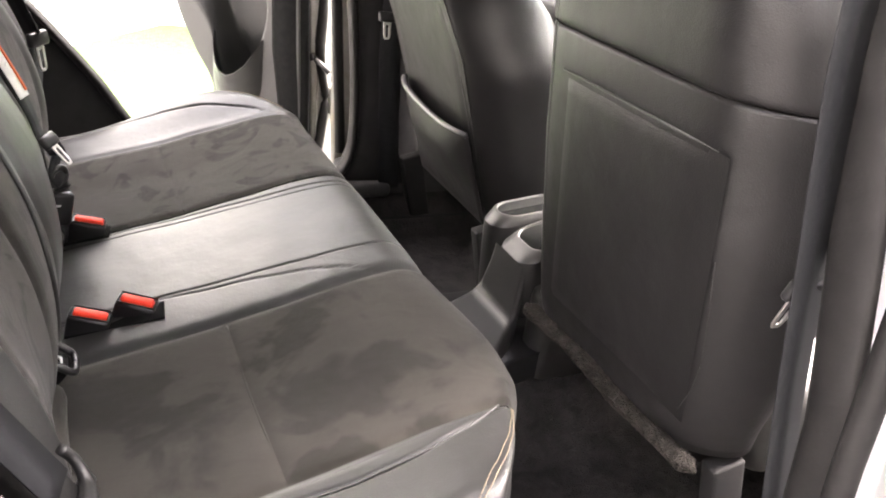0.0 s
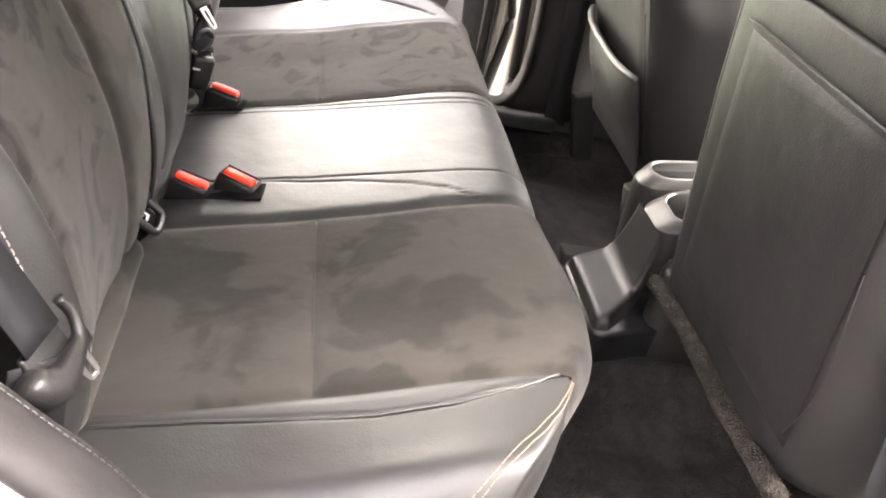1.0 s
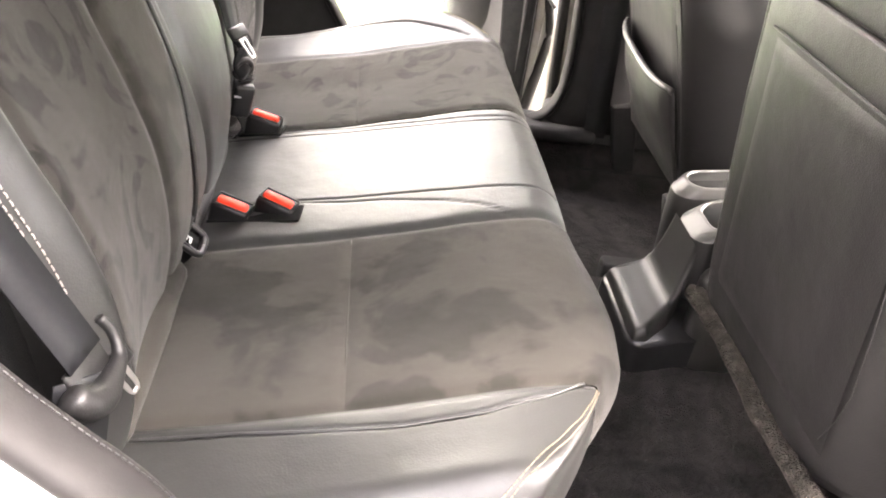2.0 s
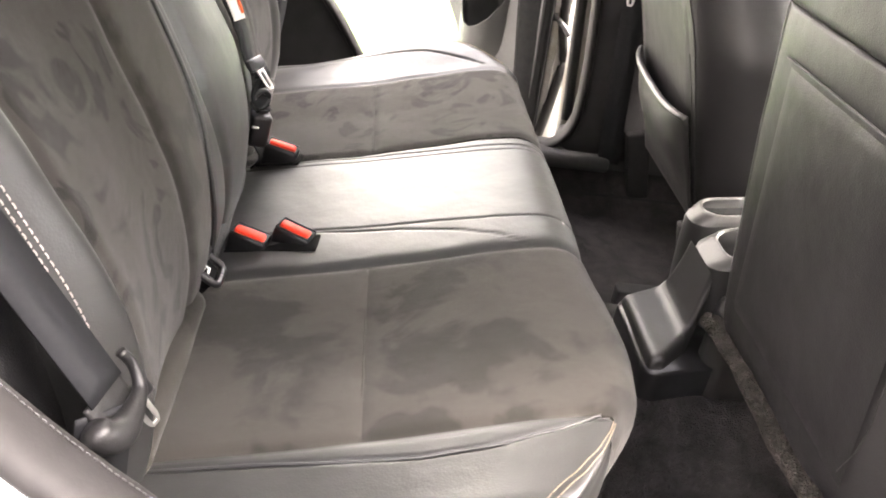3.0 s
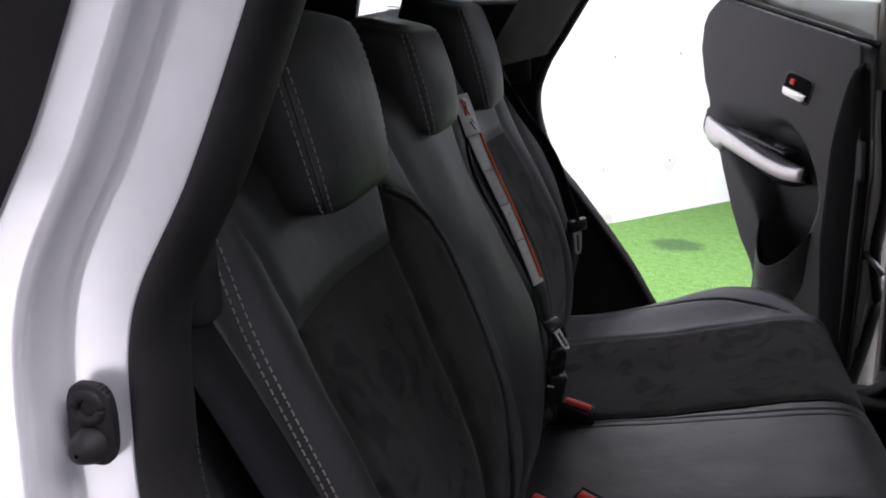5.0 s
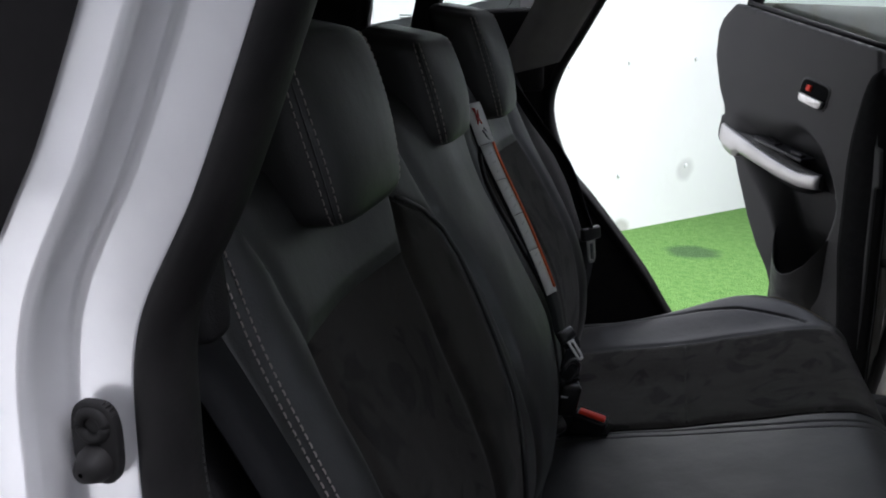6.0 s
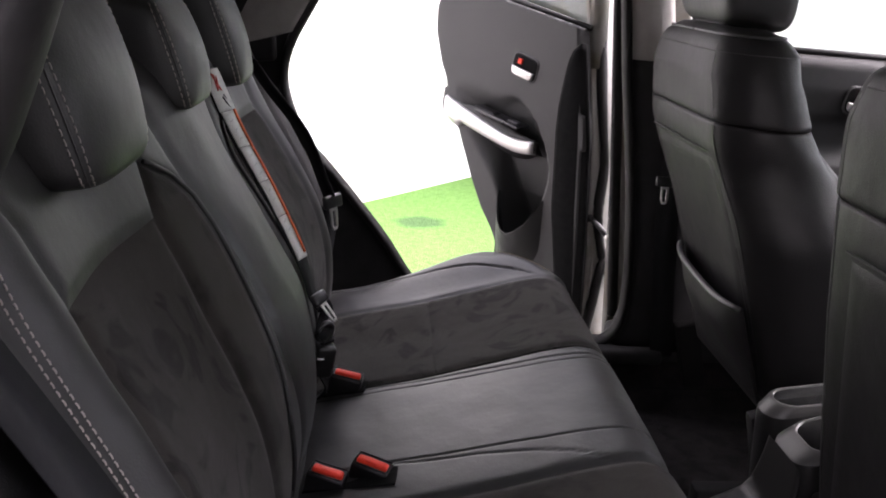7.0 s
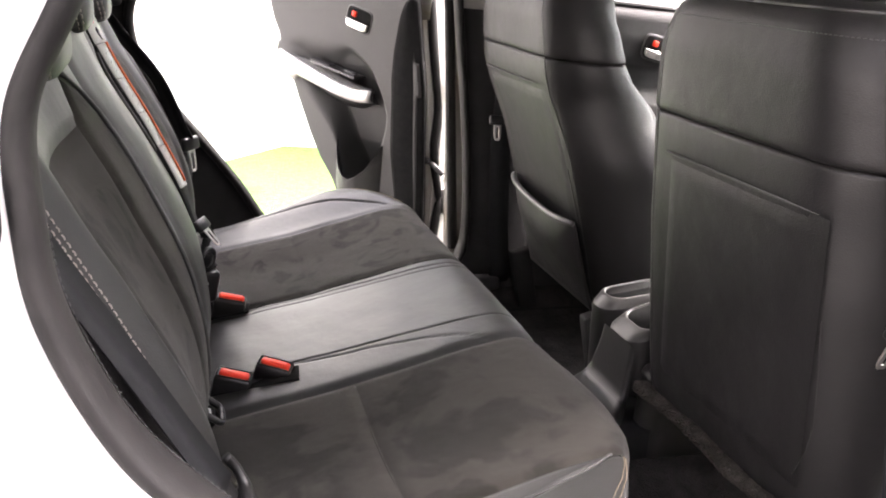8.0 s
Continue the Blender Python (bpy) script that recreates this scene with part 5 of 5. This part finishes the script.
# seal and hinge hardware along the front edge
seal = [Vector((d_lo(p.z) - 0.006, p.y, p.z)) for p in spline([(0, -0.022, 1.45), (0, -0.021, 1.25), (0, -0.022, 1.0), (0, -0.028, 0.91), (0, -0.018, 0.83), (0, -0.021, 0.77), (0, -0.036, 0.70), (0, -0.027, 0.64), (0, -0.010, 0.57), (0, 0.004, 0.51)], 50)]
part("edge_seal", tube([p + Vector((-0.004, 0.0015 * math.sin(i * 0.42), 0)) for i, p in enumerate(seal)], lambda w: 0.0115 + 0.0015 * math.sin(w * 22), 10), RUBBER, door, "wavy black rubber edge seal")
for z in (0.68, 1.06):
    part("hinge", block((0.07, 0.03, 0.07), pose(0.03, -0.075, z), 0.008), SHADED_SHUT, door, "silver door hinge")
ends = [Vector((d_lo(z) - 0.003, n, z)) for n, z in ((-0.02, 1.20), (-0.018, 1.05), (-0.026, 0.92), (-0.022, 0.80), (-0.012, 0.68), (-0.006, 0.58))]
part("press_line", tube(spline(ends, 40), 0.0022, 8), SHADED_SHUT, door, "pressed silver ridge")
for z, n in ((0.90, -0.03), (0.66, -0.07)):
    part("bolt", block((0.010, 0.016, 0.016), pose(d_lo(z) - 0.004, n, z), 0.004), METAL, door, "steel bolt head")
boot = [Vector((d_lo(0.98) - 0.01, -0.085, 0.985)), Vector((0.02, -0.10, 0.98)), Vector((-0.03, -0.115, 0.972))]
part("wiring_boot", tube(spline(boot, 24), lambda w: 0.013 + 0.0025 * math.sin(w * 60), 10), RUBBER, door, "ribbed rubber wiring boot")
part("check_strap", tube([(0.070, -0.004, 0.796), (0.04, -0.002, 0.784), (-0.004, 0.0, 0.758)], 0.0065, 8), GREY_PLASTIC, door, "dark steel check strap")
for a, z in ((0.066, 0.797), (0.004, 0.764)):
    part("strap_pin", block((0.016, 0.014, 0.018), pose(a, 0.002, z, 0, 25, 0), 0.005), METAL if a < 0.03 else RUBBER, door, "strap pin")

# its twin on the near side, swung wide open
MIRROR = Matrix.Diagonal((1, -1, 1, 1))
near_door = copy_thing(door, MIRROR @ Matrix.Translation(HINGE) @ pose(0, 0, 0, 0, 0, -14) @ Matrix.Translation(-HINGE) @ door.matrix_world)
tagged(near_door, "open rear car door on the camera's side, charcoal panel")

# far front door, closed
fdoor = thing("side_door", "closed front car door with stepped panel darkened for shade", "car door", "car doors")
fd_step = lerp_table([(0.55, 0.0), (0.86, 0.0), (0.90, -0.030), (0.97, -0.045), (1.00, -0.040), (1.015, -0.012), (1.03, -0.004), (1.085, -0.004), (1.095, -0.016), (1.10, -0.020), (1.15, -0.026), (1.20, -0.020), (1.22, 0.0)])
rows = []
for i in range(68):
    z = 0.55 + 0.67 * i / 67
    rows.append([(0.62 + 1.1 * j / 24, 0.735 + fd_step(z), z - 0.03 * (j / 24)) for j in range(25)])
# lining colour instead of charcoal puts the shade into this panel
part("inner_panel", thick(grid(rows), 0.02), LINING, fdoor, "stepped door panel, its shade put in as dark colour")
part("accent_clip", block((0.030, 0.008, 0.012), pose(0.90, 0.722, 1.008, 0, 2, 0), 0.003), SATIN, fdoor, "small satin silver clip")
fr = new("release_handle")
fr.parent = fdoor
fr.matrix_world = Matrix(((1, 0, 0, 1.0), (0, -1, 0, 0.708), (0, 0, 1, 0), (0, 0, 0, 1)))
release(fr, 0.0, 0.0, 1.12, -1)
part("outer_skin", block((1.15, 0.02, 0.85), pose(1.18, 0.84, 0.78), 0.008), SILVER, fdoor, "silver outer skin")
part("sill_seal", tube([(0.62, 0.742, 1.222), (1.2, 0.742, 1.206), (1.75, 0.742, 1.19)], 0.009, 8), RUBBER, fdoor)
# near front door, closed, beside the near seat
ndoor = thing("side_door", "closed front car door beside the front seat", "car door", "car doors")
rows = [[(0.66 + 1.1 * j / 8, -0.735, 0.55 + 0.67 * i / 8) for j in range(9)] for i in range(9)]
part("inner_panel", thick(grid(rows), 0.02), DOOR_PLASTIC, ndoor, "charcoal door panel")
part("outer_skin", block((1.15, 0.02, 0.85), pose(1.22, -0.84, 0.78), 0.008), SILVER, ndoor, "silver outer skin")

side_pane = part("window_pane", block((1.02, 0.004, 0.36), pose(1.16, -0.785, 1.40), 0), GLASS, ndoor, "tinted side window", smooth=False)
side_pane.visible_shadow = False

# ---- belts at the centre pillars ----
PILLAR_BELTS = (
    ("black front seat belt hanging on the near centre pillar", [(0.398, -0.645, 1.42), (0.410, -0.644, 1.234), (0.426, -0.644, 1.147), (0.456, -0.644, 1.02), (0.484, -0.644, 0.90), (0.514, -0.646, 0.776), (0.56, -0.655, 0.56)], (0.462, -0.636, 1.012)),
    ("black front seat belt by the far centre pillar", [(0.62, 0.665, 1.45), (0.612, 0.655, 1.20), (0.590, 0.640, 0.95), (0.605, 0.645, 0.75), (0.63, 0.66, 0.55)], (0.576, 0.634, 0.950)))
for label, route, grip_at in PILLAR_BELTS:
    fb = thing("seat_belt", label, "seat belt", "front seat belts")
    side = 1 if route[0][1] > 0 else -1
    part("webbing", ribbon(spline(route, 40), 0.046, 0.0016, (1, -side * 0.25, 0)), WEBBING, fb)
    tongue(fb, grip_at, (-0.05, -side * 0.30, -1), (1, 0, 0.15), 0.7)

# rubber stop on the near jamb: a plate with a ring above a blunt knob
stop = thing("door_stop", "black rubber door stop on the silver jamb", "door stop", at=(-0.2275, -0.682, 1.133))
stop.scale = (1.22, 1.0, 1.25)
seat = pose(0, 0, 0, 90, 0, 0)
oval = []
for k in range(32):
    a = 2 * math.pi * k / 32
    oval.append((0.0105 * math.copysign(abs(math.cos(a)) ** 0.6, math.cos(a)), 0.0175 * math.copysign(abs(math.sin(a)) ** 0.7, math.sin(a))))
part("plate", prism(oval, 0.006, seat, 0.0012), RUBBER, stop, "black rubber plate")
part("ring", tube([(0.0055 * math.cos(a), -0.006, 0.008 + 0.0055 * math.sin(a)) for a in [k * math.pi / 12 for k in range(25)]], 0.0025, 8), RUBBER, stop, "raised rubber ring")
part("knob", grid([[(r * math.cos(a), y, -0.008 + r * math.sin(a)) for a in [k * math.pi / 10 for k in range(20)]]
     for r, y in ((0.0078, -0.005), (0.0075, -0.009), (0.0055, -0.014), (0.004, -0.017), (0.001, -0.018))], True), RUBBER, stop, "blunt rubber knob")
